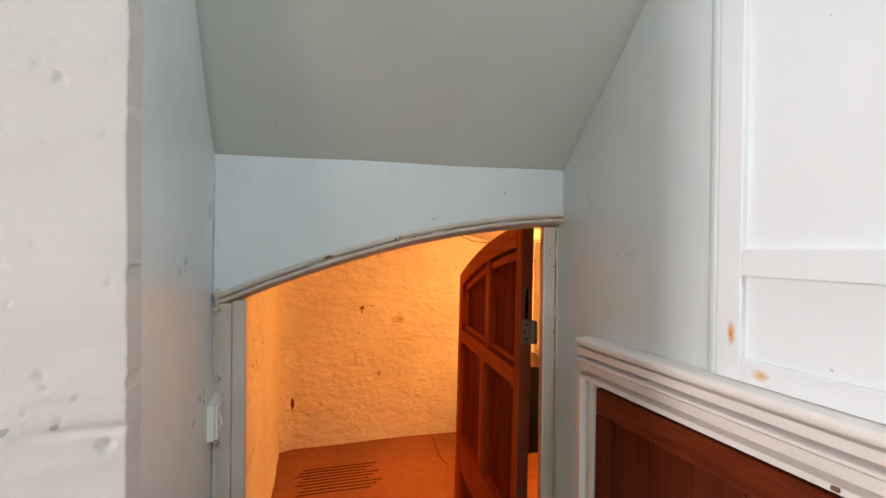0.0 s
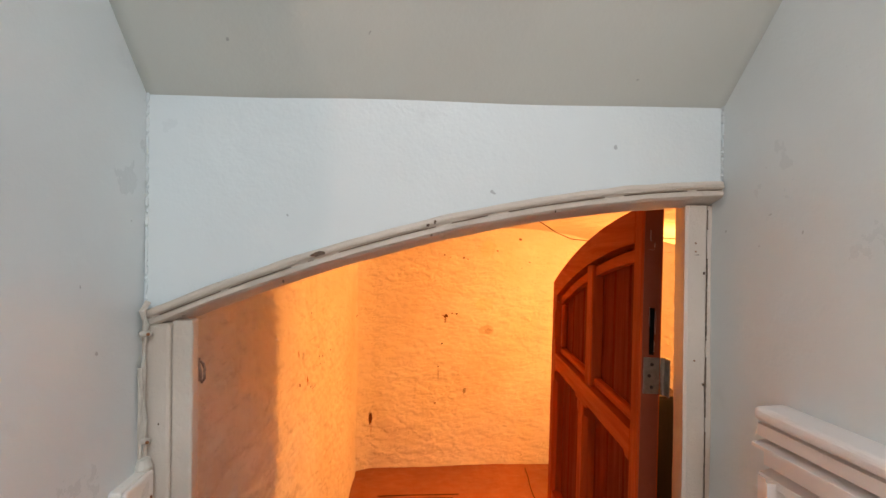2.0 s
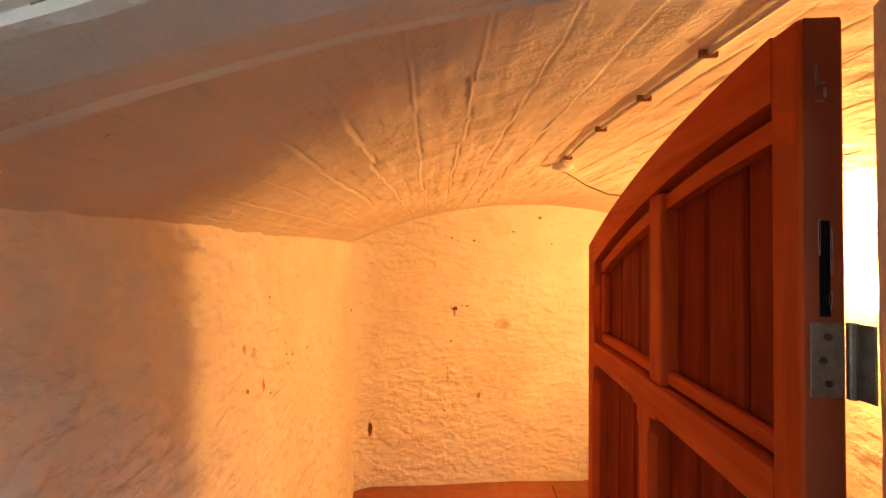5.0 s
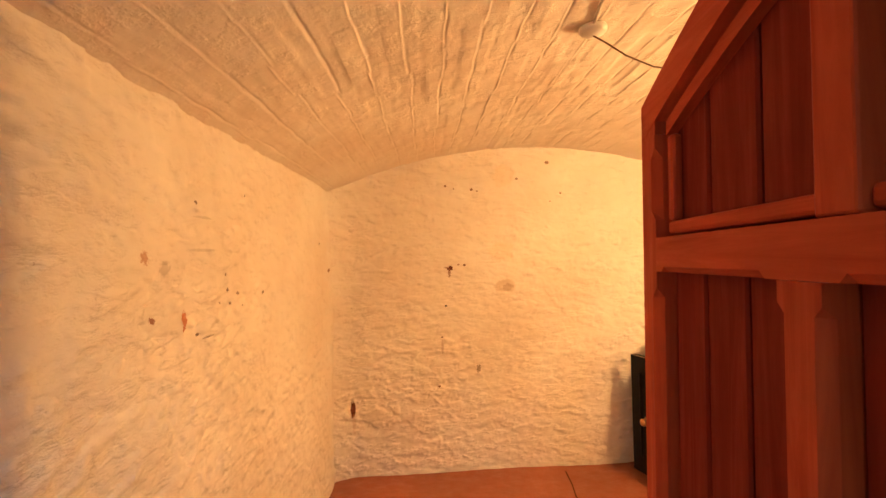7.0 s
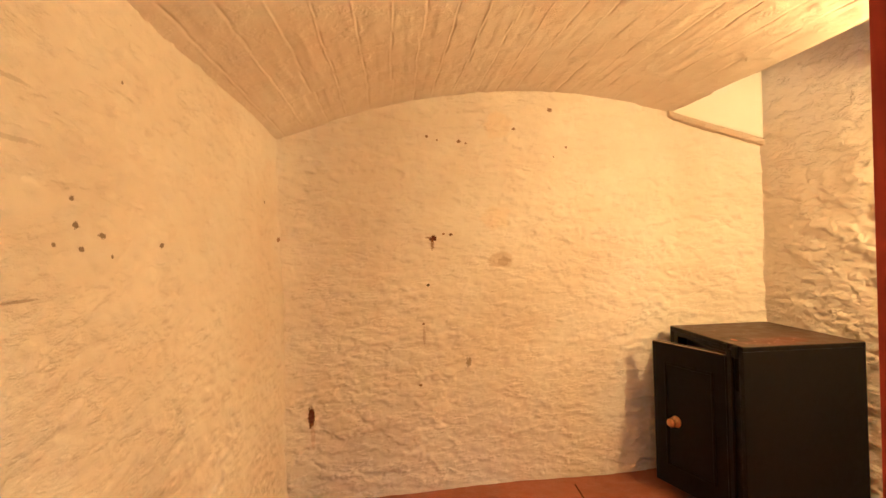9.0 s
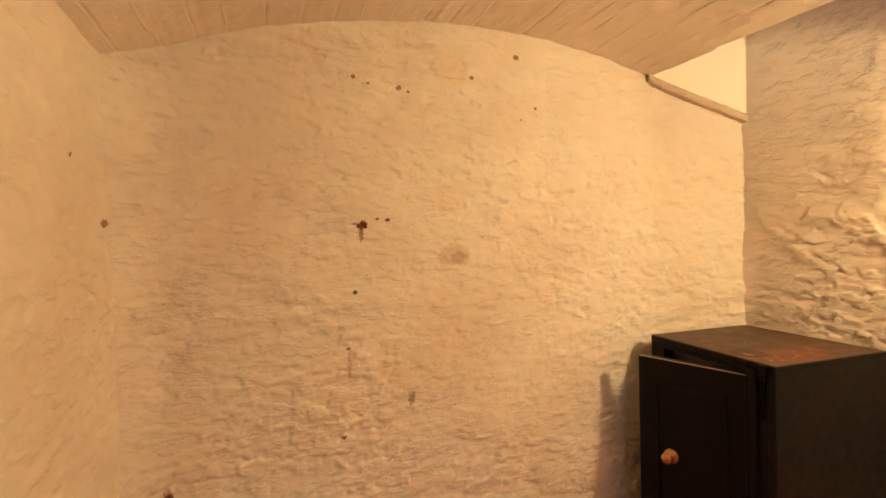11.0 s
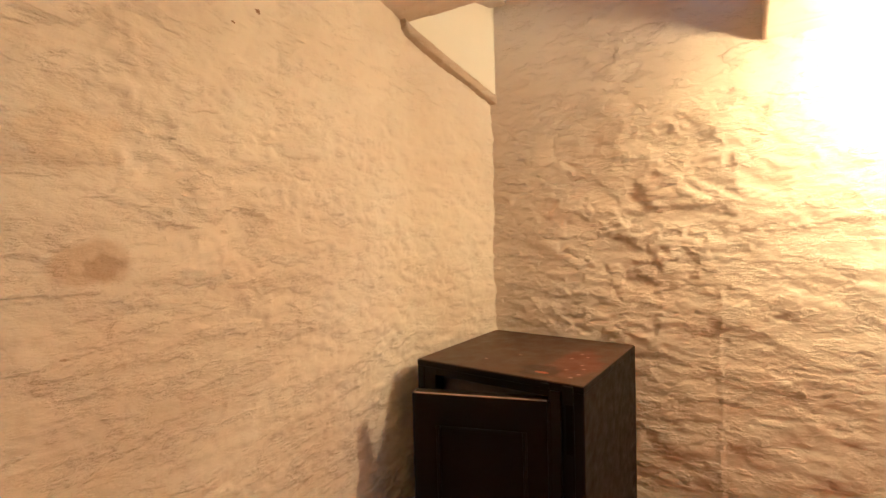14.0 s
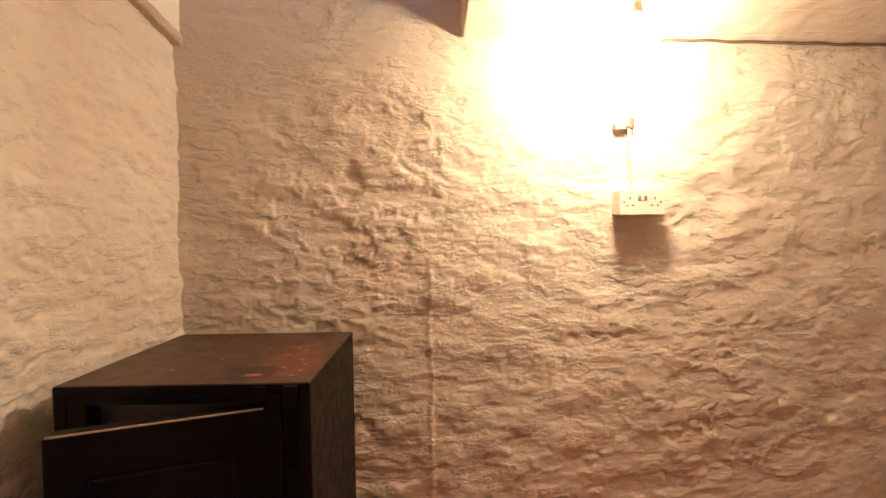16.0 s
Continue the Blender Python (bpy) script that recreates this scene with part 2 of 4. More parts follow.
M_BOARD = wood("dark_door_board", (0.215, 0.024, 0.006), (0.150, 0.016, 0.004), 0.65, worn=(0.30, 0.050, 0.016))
M_FLOOR = paint("red_floor_paint", (0.31, 0.100, 0.038), (0.22, 0.066, 0.025), 0.5, 1.2, 11)
M_STEP = paint("stair_concrete", (0.36, 0.30, 0.25), (0.27, 0.22, 0.18), 0.7, 1.2, 11)
M_SAFE = paint("black_safe_paint", (0.0065, 0.0062, 0.0060), (0.0045, 0.0043, 0.0042), 0.45, 0.35, 24, (), 0.12)
M_SAFE_IN = paint("grey_safe_lining", (0.20, 0.18, 0.165), (0.13, 0.11, 0.10), 0.6, 0.5)
M_PLASTIC = paint("white_plastic", (0.82, 0.78, 0.72), (0.80, 0.755, 0.69), 0.28, 0.1)
M_HALL = paint("hall_paint", (0.72, 0.72, 0.70), (0.66, 0.66, 0.64), 0.6, 0.3)


def simple(name, colour, rough, metal=0.0, var=0.25, scale=30, spec=0.5):
    m, nodes, links, b = material(name, rough, metal, spec)
    n = tex_noise(nodes, links, mapping(nodes, links), scale, 5)
    links.new(ramp(nodes, links, n, [(0.3, tuple(c * (1 - var) for c in colour)), (0.7, colour)]), b.inputs["Base Color"])
    bump(nodes, links, b, [(n, 0.12, 0.003)])
    return m


M_BRASS = simple("aged_brass", (0.62, 0.36, 0.13), 0.32, 1.0, 0.4, 60)
M_STEEL = simple("galvanised_steel", (0.32, 0.30, 0.27), 0.42, 1.0, 0.35, 80)
M_DARK = simple("dark_iron", (0.035, 0.028, 0.024), 0.55, 0.3)
M_WIRE = simple("brown_flex", (0.24, 0.13, 0.06), 0.5)
M_SLOT = simple("black_slot", (0.006, 0.0055, 0.005), 0.8, spec=0.05)
M_CABLE = simple("painted_cable", (0.66, 0.60, 0.52), 0.45)
M_COPPER = simple("rusty_metal", (0.36, 0.15, 0.06), 0.6, 0.4, 0.5, 120)


def bulb_material():
    m, nodes, links, b = material("glowing_bulb", 0.3)
    b.inputs["Emission Color"].default_value = (1.0, 0.62, 0.24, 1)
    b.inputs["Emission Strength"].default_value = 60
    return m


M_BULB = bulb_material()


# ---------------------------------------------------------------- mesh helpers
def finish(name, bm, mat, parent=None, label="", smooth=False):
    me = bpy.data.meshes.new(name)
    bmesh.ops.recalc_face_normals(bm, faces=bm.faces)
    bm.to_mesh(me)
    bm.free()
    for p in me.polygons:
        p.use_smooth = smooth
    me.materials.append(mat)
    ob = new(name, me)
    if parent:
        ob.parent = parent
    if label:
        ob["label"] = label
    return ob


def part(name, bm, mat, parent, label="", smooth=False):
    return finish(name, bm, mat, parent, label, smooth)


def box(x0, x1, y0, y1, z0, z1, bevel=0.0, seg=2, bm=None):
    own = bmesh.new()
    bmesh.ops.create_cube(own, size=1)
    bmesh.ops.transform(own, verts=own.verts, matrix=Matrix.Translation(((x0 + x1) / 2, (y0 + y1) / 2, (z0 + z1) / 2))
                        @ Matrix.Diagonal((abs(x1 - x0), abs(y1 - y0), abs(z1 - z0), 1)))
    if bevel:
        bmesh.ops.bevel(own, geom=own.edges[:], offset=bevel, segments=seg, affect="EDGES", profile=0.5)
    if bm is None:
        return own
    me = bpy.data.meshes.new("tmp")
    own.to_mesh(me)
    own.free()
    bm.from_mesh(me)
    bpy.data.meshes.remove(me)
    return bm


def cylinder(r, p, q, seg=16, r2=None, bm=None, bevel=0.0):
    own = bmesh.new()
    p, q = Vector(p), Vector(q)
    d = q - p
    bmesh.ops.create_cone(own, cap_ends=True, segments=seg, radius1=r, radius2=r if r2 is None else r2, depth=d.length)
    if bevel:
        rim = [e for e in own.edges if abs(e.verts[0].co.z - e.verts[1].co.z) < 1e-6]
        bmesh.ops.bevel(own, geom=rim, offset=bevel, segments=2, affect="EDGES", profile=0.5)
    m = Matrix.Translation((p + q) / 2) @ d.to_track_quat("Z", "Y").to_matrix().to_4x4()
    bmesh.ops.transform(own, verts=own.verts, matrix=m)
    if bm is None:
        return own
    me = bpy.data.meshes.new("tmp")
    own.to_mesh(me)
    own.free()
    bm.from_mesh(me)
    bpy.data.meshes.remove(me)
    return bm


def prism(points, a0, a1, axis="y"):
    """A polygon drawn out from a0 to a1. points: (x, z) for axis y, (y, z) for x, (x, y) for z."""
    bm = bmesh.new()
    put = {"y": lambda p, a: (p[0], a, p[1]), "x": lambda p, a: (a, p[0], p[1]), "z": lambda p, a: (p[0], p[1], a)}[axis]
    n = len(points)
    u = [bm.verts.new(put(p, a0)) for p in points]
    w = [bm.verts.new(put(p, a1)) for p in points]
    bm.faces.new(u)
    bm.faces.new(w[::-1])
    for i in range(n):
        bm.faces.new((u[i], u[(i + 1) % n], w[(i + 1) % n], w[i]))
    return bm


def tube(points, r, seg=8):
    """A round bar or cable along points."""
    bm = bmesh.new()
    rings = []
    for i, p in enumerate(points):
        p = Vector(p)
        a, b = Vector(points[max(0, i - 1)]), Vector(points[min(len(points) - 1, i + 1)])
        q = (b - a).to_track_quat("Z", "Y")
        rings.append([bm.verts.new(p + q @ Vector((r * math.cos(k * math.tau / seg), r * math.sin(k * math.tau / seg), 0))) for k in range(seg)])
    for a, b in zip(rings, rings[1:]):
        for k in range(seg):
            bm.faces.new((a[k], a[(k + 1) % seg], b[(k + 1) % seg], b[k]))
    bm.faces.new(rings[0][::-1])
    bm.faces.new(rings[-1])
    return bm


def lathe(profile, seg=24):
    """profile: (radius, height) pairs, turned round z."""
    bm = bmesh.new()
    rings = [[bm.verts.new((r * math.cos(k * math.tau / seg), r * math.sin(k * math.tau / seg), z)) for k in range(seg)] for r, z in profile]
    for a, b in zip(rings, rings[1:]):
        for k in range(seg):
            bm.faces.new((a[k], a[(k + 1) % seg], b[(k + 1) % seg], b[k]))
    bm.faces.new(rings[0][::-1])
    bm.faces.new(rings[-1])
    return bm


def sheet(name, place, nu, nv, back, mat, keep=None):
    """A surface place(u, v), u and v from 0 to 1, with a thickness by the vector back; keep(u, v) leaves cells out."""
    back = Vector(back)
    front = [place(i / nu, j / nv) for j in range(nv + 1) for i in range(nu + 1)]
    idx = lambda i, j: j * (nu + 1) + i
    faces = []
    for j in range(nv):
        for i in range(nu):
            if keep is None or keep((i + 0.5) / nu, (j + 0.5) / nv):
                faces.append((idx(i, j), idx(i + 1, j), idx(i + 1, j + 1), idx(i, j + 1)))
    count = {}
    for f in faces:
        for a, b in zip(f, f[1:] + f[:1]):
            count[(a, b)] = 1
    verts, extra, rim = list(front), {}, []
    for a, b in count:
        if (b, a) not in count:
            for k in (a, b):
                if k not in extra:
                    extra[k] = len(verts)
                    verts.append(front[k] + back)
            rim.append((b, a, extra[a], extra[b]))
    me = bpy.data.meshes.new(name)
    me.from_pydata([tuple(v) for v in verts], [], faces + rim)
    me.polygons.foreach_set("use_smooth", [True] * len(faces) + [False] * len(rim))
    me.materials.append(mat)
    me.update()
    return tagged(new(name, me), kind="structure")


def smooth(a, b, x):
    t = max(0.0, min(1.0, (x - a) / (b - a)))
    return t * t * (3 - 2 * t)


def rubble(x, z, seed, w=0.26, h=0.12, lumps=0.28, bulge=0.5, ledges=0.45, under=0.0):
    """Relief of limewashed rubble: rounded stones, soft joints, flaked ledges. About -1 to 1. under: how far stones overhang at their foot."""
    warp = noise.noise_vector(Vector((x * 2.6, seed, z * 2.6))) * 0.8 + noise.noise_vector(Vector((x * 8, seed + 4, z * 8))) * 0.22
    at = Vector((x / w, seed * 7.3, z / h)) + warp
    d, near = noise.voronoi(at)
    stone = smooth(0.0, 0.42, d[1] - d[0]) * (1.0 - under * (at.z - near[0].z))
    lump = noise.noise(Vector((x * 6.5, seed * 3.1, z * 11)) + warp * 0.35)
    fine = noise.noise(Vector((x * 24, seed * 5.7, z * 36)))
    wide = noise.noise(Vector((x * 1.6, seed * 1.9, z * 1.6)))
    crumb = 0.22 * fine + 0.20 * noise.noise(Vector((x * 50, seed * 6.1, z * 62)))
    ledge = smooth(-0.06, 0.10, noise.noise(Vector((x * 5, seed * 2.3, z * 9)) + warp * 0.6) + crumb) - 0.5
    chip = smooth(0.12, 0.24, noise.noise(Vector((x * 13, seed * 4.3, z * 22)) + warp * 0.5) + 0.8 * crumb)
    calm = 0.55 + 0.9 * noise.noise(Vector((x * 1.1, seed * 8.9, z * 1.3)))
    grit = noise.noise(Vector((x * 55, seed * 6.7, z * 75)))
    return (bulge * (stone - 0.7) + ledges * ledge + 0.3 * chip) * max(0.35, min(0.85, calm)) + lumps * lump + 0.16 * fine + 0.07 * grit + 0.7 * wide


# ---------------------------------------------------------------- the cellar's structure
def west_x(y):
    return -0.245 + 0.034 * (y - 1.4)


def place_west(u, v):
    y, z = 1.44 + u * 3.4, ZC - 0.05 + v * 2.1
    a = 0.015 + 0.006 * max(0.0, min(1.0, (0.2 - z)))
    return Vector((west_x(y) + a * rubble(y, z, 1, 0.34, 0.17, 0.30, 0.22, 0.45), y, z))


sheet("wall_west", place_west, 480, 300, (-0.25, 0, 0), M_WEST)
tagged(bpy.data.objects["wall_west"], "limewashed uneven stone cellar wall with rust marks", "wall")


def north_y(x):
    return 4.705 - 0.135 * max(0.0, (x - 2.05) / 0.43) ** 1.08 - 0.05 * max(0.0, (0.02 - x) / 0.14) ** 2


def place_north(u, v):
    x, z = -0.30 + u * 2.95, ZC - 0.05 + v * 2.4
    a = 0.0150 + 0.006 * max(0.0, min(1.0, (0.3 - z) * 1.2))
    return Vector((x, north_y(x) - a * rubble(x, z, 2, 0.30, 0.13, 0.36, 0.20, 0.36), z))


tagged(sheet("wall_north", place_north, 460, 380, (0, 0.3, 0), M_NORTH), "limewashed rubble stone cellar wall with rust stains", "wall")


def place_east(u, v):
    y, z = 4.75 - u * 3.3, ZC - 0.05 + v * 2.35
    calm = (1.0 - 0.65 * smooth(0.85, 1.1, z)) * (1.0 - 0.5 * smooth(4.2, 4.5, y))
    seam = 0.0035 * math.exp(-((y - 3.715 - 0.01 * noise.noise(Vector((z * 6, 0, 0)))) / 0.010) ** 2) * smooth(0.5, 0.3, z)
    hollow = 0.008 * smooth(1.0, 0.6, math.hypot((y - 4.0) / 0.065, (z - 0.63) / 0.085) + 0.35 * noise.noise(Vector((y * 20, 1, z * 20))))
    return Vector((2.485 - 0.0125 * calm * rubble(y, z, 3, 0.24, 0.10, 0.62, 0.30, 0.42, 0.4) - seam + hollow, y, z))


tagged(sheet("wall_east", place_east, 560, 400, (0.3, 0, 0), M_EAST), "rough limewashed rubble stone wall", "wall")

# the vault: a flat brick arch between the two long walls, cut away over the light shaft
VX, VZ, VR = 1.17, 1.435, 3.20
A0, A1 = math.asin((-0.32 - VX) / VR), math.asin((2.60 - VX) / VR)
COURSE = 0.114


def place_vault(u, v):
    a, y = A0 + u * (A1 - A0), 1.50 + v * 3.28
    s = a * VR
    q = s / COURSE + 0.16 * noise.noise(Vector((s * 3.0, 2.0, 0.5)))
    row = math.floor(q)
    e = y / 0.235 + (0.5 if row % 2 else 0) + 0.2 * noise.noise(Vector((row * 9.1, 0.3, 0)))
    brick = noise.noise(Vector((row * 2.31 + 0.4, math.floor(e) * 5.13 + 0.3, 1.7)))
    wob = 0.07 * noise.noise(Vector((row * 2.1, y * 2.2, 0))) + 0.05 * noise.noise(Vector((row * 5.1, y * 9, 4))) + 0.12 * brick
    t = q - row - 0.5 + wob
    part_of = 0.5 * noise.noise(Vector((row * 7.7, y * 1.3, 3.0))) + 1.0 * noise.noise(Vector((row * 4.7, y * 7.5, 8.0)))
    ridge = math.exp(-((t / 0.021) ** 2)) * max(0.0, 0.12 + 1.6 * part_of)
    groove = math.exp(-(((t - 0.07) / 0.035) ** 2)) * max(0.0, 0.3 - 1.2 * part_of)
    lip = smooth(-0.02, 0.02, t) - (t + 0.5)
    step = noise.noise(Vector((row * 3.7, y * 0.9, 7.0)))
    end = math.exp(-(((e - math.floor(e) - 0.5) / 0.03) ** 2)) * max(0.0, brick + 0.2)
    depth = -0.0029 * ridge + 0.0042 * groove + 0.0045 * lip * step + 0.005 * end - 0.005 * brick * smooth(0.5, 0.3, abs(t)) \
        - 0.003 * noise.noise(Vector((s * 16, y * 12, 1))) - 0.010 * noise.noise(Vector((s * 1.5, y * 1.2, 9)))
    r = VR + depth
    x = VX + r * math.sin(a)
    if x < VX:
        x = VX + (x - VX) * (VX - west_x(y)) / (VX - west_x(4.65))
    return Vector((x, y, VZ - VR + r * math.cos(a)))


U_CUT, V_CUT = (math.asin((2.035 - VX) / VR) - A0) / (A1 - A0), (3.60 - 1.50) / 3.28
tagged(sheet("ceiling", place_vault, 1150, 210, (0, 0, 0.16), M_VAULT, lambda u, v: not (u > U_CUT and v > V_CUT)),
       "limewashed brick vault with long mortar ridges", "ceiling")

# head of the shaft in the corner
tagged(finish("shaft_ceiling", box(2.0, 2.62, 3.55, 4.75, 1.54, 1.60), M_SHAFT), "painted boards closing the shaft head", "ceiling", kind="structure")


def vault_line(x):
    z = VZ - VR + math.sqrt(VR * VR - (2.03 - VX) ** 2)
    return z + (x - 2.03) / 0.455 * (1.128 - z)


def place_shaft(u, v):
    x = 2.03 + 0.46 * u
    z = vault_line(x) - 0.015 + v * (1.55 - vault_line(x))
    return Vector((x, north_y(x) - 0.022, z))


def place_ledge(u, v):
    x = 2.015 + 0.475 * u
    c = 0.006 - 0.036 * v + 0.003 * noise.noise(Vector((x * 30, v, 2)))
    return Vector((x, north_y(x) - 0.026 - 0.004 * math.sin(math.pi * v), vault_line(x) + c))


tagged(sheet("shaft_wall", place_shaft, 24, 8, (0, 0.05, 0), M_SHAFT), "smooth pale plaster above the vault line", "wall")
M_LEDGE = limewash("dirty_plaster", 0.8, [], ((0.62, 0.50, 0.36), (0.50, 0.38, 0.26)))
tagged(sheet("trim_shaft", place_ledge, 40, 6, (0, 0.05, 0), M_LEDGE), "dirty plaster edge below the shaft", "trim")
tagged(finish("trim_lath", box(2.28, 2.47, 4.48, 4.60, 1.50, 1.525, 0.004), M_TRIM), "painted lath at the shaft head", "trim", kind="structure")

tagged(finish("floor", box(-0.45, 2.7, 1.75, 4.9, ZC - 0.2, ZC), M_FLOOR), "worn red-painted concrete cellar floor", "floor", kind="structure")


M_GROOVE = simple("dark_red_groove", (0.085, 0.026, 0.012), 0.8, spec=0.1)


def floor_mark(points, w, name, label):
    bm = bmesh.new()
    for (x0, y0), (x1, y1) in zip(points, points[1:]):
        d = Vector((x1 - x0, y1 - y0, 0)).normalized()
        n = Vector((-d.y, d.x, 0)) * w / 2
        a, b = Vector((x0, y0, ZC)), Vector((x1, y1, ZC))
        low, high = Vector((0, 0, -0.004)), Vector((0, 0, 0.004))
        v = [bm.verts.new(p + o) for o in (low, high) for p in (a - n, a + n, b + n, b - n)]
        for f in ((4, 5, 6, 7), (0, 1, 5, 4), (1, 2, 6, 5), (2, 3, 7, 6), (3, 0, 4, 7)):
            bm.faces.new([v[i] for i in f])
    return tagged(finish(name, bm, M_GROOVE), label, "floor mark", kind="structure")


for k in range(9):
    y = 3.80 + 0.052 * k
    floor_mark([(0.02 + 0.03 * (k % 3), y), (0.30, y + 0.004), (0.62 + 0.05 * ((k * 7) % 3), y - 0.004)], 0.009, "floor_groove", "dark groove in the red floor")
floor_mark([(1.36, 4.62), (1.345, 4.45), (1.325, 4.33), (1.31, 4.15), (1.335, 3.98)], 0.006, "floor_crack", "dark crack across the red floor")
tagged(finish("wall_south", box(0.985, 2.7, 1.45, 1.61, ZC - 0.1, 1.7), M_SOUTH), "limewashed wall beside the cellar doorway", "wall", kind="structure")

# ---------------------------------------------------------------- stair and landing
def settle(obs):
    """The old stair and landing stand slightly out of square with the cellar: skew whole things, uprights kept upright."""
    skew = Matrix(((1.0113, -0.0169, 0, 0.0600), (0.0150, 1.0091, 0, -0.0112), (0.0156, -0.0074, 1.0090, 0.0309), (0, 0, 0, 1)))
    bpy.context.view_layer.update()
    for ob in obs:
        was = {o: o.matrix_world.copy() for o in (ob, *ob.children_recursive)}
        moved = Matrix.Translation(skew @ ob.matrix_world.translation - ob.matrix_world.translation) if ob.data is None or ob.type == "LIGHT" else Matrix()
        for o, w in was.items():
            if o.type == "MESH":
                o.data.transform((moved @ w).inverted() @ skew @ w)
        ob.matrix_world = moved @ was[ob]


before_landing = set(bpy.data.objects)
tagged(finish("landing_floor", box(-1.75, 1.1, -2.7, 0.85, -0.2, 0.0), M_STEP), "bare concrete landing", "floor", kind="structure")
for k, (y0, y1) in enumerate(((0.85, 1.12), (1.12, 1.38), (1.38, 1.75))):
    tagged(finish("stair_tread", box(-0.24, 0.93, y0, y1, ZC - 0.2, -0.178 * (k + 1), 0.006), M_STEP), "concrete step down to the cellar", "step", kind="structure")


def place_left(u, v):
    y, z = 0.662 + u * 0.778, -0.75 + v * 3.0
    return Vector((-0.222 + 0.0035 * noise.noise(Vector((y * 5, 2, z * 4))) + 0.005 * noise.noise(Vector((y * 1.4, 7, z * 1.2))), y, z))


tagged(sheet("wall_stair_left", place_left, 40, 90, (-0.05, 0, 0), M_STAIR), "pale blue-white painted stair wall", "wall")


def place_pier(u, v):
    x, z = -0.80 + u * 0.581, -0.75 + v * 3.4
    rag = 0.003 * noise.noise(Vector((3, z * 7, z * 2))) - 0.0015 * smooth(0.38, 0.5, noise.noise(Vector((8, z * 26, z * 3)))) + 0.0015 * noise.noise(Vector((5, z * 60, 2)))
    x += rag * smooth(0.9, 1.0, u)
    brushed = 0.0009 * noise.noise(Vector((x * 5, 3, z * 70))) + 0.0022 * noise.noise(Vector((x * 7, 1, z * 14))) + 0.006 * noise.noise(Vector((x * 1.8, 2, z * 1.8)))
    pits = 0.003 * smooth(0.54, 0.62, noise.noise(Vector((x * 31, 9, z * 44)))) + 0.002 * smooth(0.64, 0.70, noise.noise(Vector((x * 60, 4, z * 75))))
    split = 0.006 * math.exp(-((z - 1.005 - 0.006 * noise.noise(Vector((x * 20, 0, 0)))) / 0.005) ** 2) * smooth(-0.36, -0.25, x)
    score = 0.003 * math.exp(-((z - 1.62 - 0.05 * (x + 0.3) - 0.006 * noise.noise(Vector((x * 14, 5, 0)))) / 0.004) ** 2) * smooth(-0.52, -0.45, x) * smooth(-0.27, -0.33, x)
    return Vector((x, 0.648 - brushed + pits + split + score, z))


tagged(sheet("wall_pier", place_pier, 190, 760, (0, 0.06, 0), M_PIER), "rough white plastered pier with chips", "wall")
tagged(finish("wall_pier_far", box(-1.65, -0.8, 0.648, 0.708, -0.75, 2.65), M_PIER), "plain white plastered wall", "wall", kind="structure")


def place_slope(u, v):
    x, y = -0.24 + u * 1.14, 1.42 - v * 1.62
    return Vector((x, y, 1.500 + (1.382 - y) * 0.985 + 0.004 * noise.noise(Vector((x * 3, y * 3, 5)))))


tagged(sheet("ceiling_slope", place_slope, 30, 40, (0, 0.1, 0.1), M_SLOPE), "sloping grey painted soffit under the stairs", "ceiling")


def place_right(u, v):
    y, z = 1.44 - u * 0.69, -0.75 + v * 3.2
    return Vector((0.880 - 0.003 * noise.noise(Vector((y * 5, 4, z * 4))) - 0.004 * noise.noise(Vector((y * 1.4, 9, z * 1.2))), y, z))


tagged(sheet("wall_stair_right", place_right, 35, 90, (0.05, 0, 0), M_STAIR), "pale painted plaster stair wall", "wall")


def arch_z(x):
    return 1.338 - 0.178 * (0.95 - x) ** 2


def place_doorwall():
    pts = [(-0.235, 1.60), (-0.235, arch_z(-0.235))]
    pts += [(-0.235 + k * 0.0465, arch_z(-0.235 + k * 0.0465)) for k in range(1, 25)]
    pts += [(0.93, arch_z(0.93)), (0.93, 1.60)]
    return prism(pts, 1.388, 1.56)


tagged(finish("wall_door", place_doorwall(), M_STAIR), "pale painted wall above the arched cellar doorway", "wall", kind="structure")

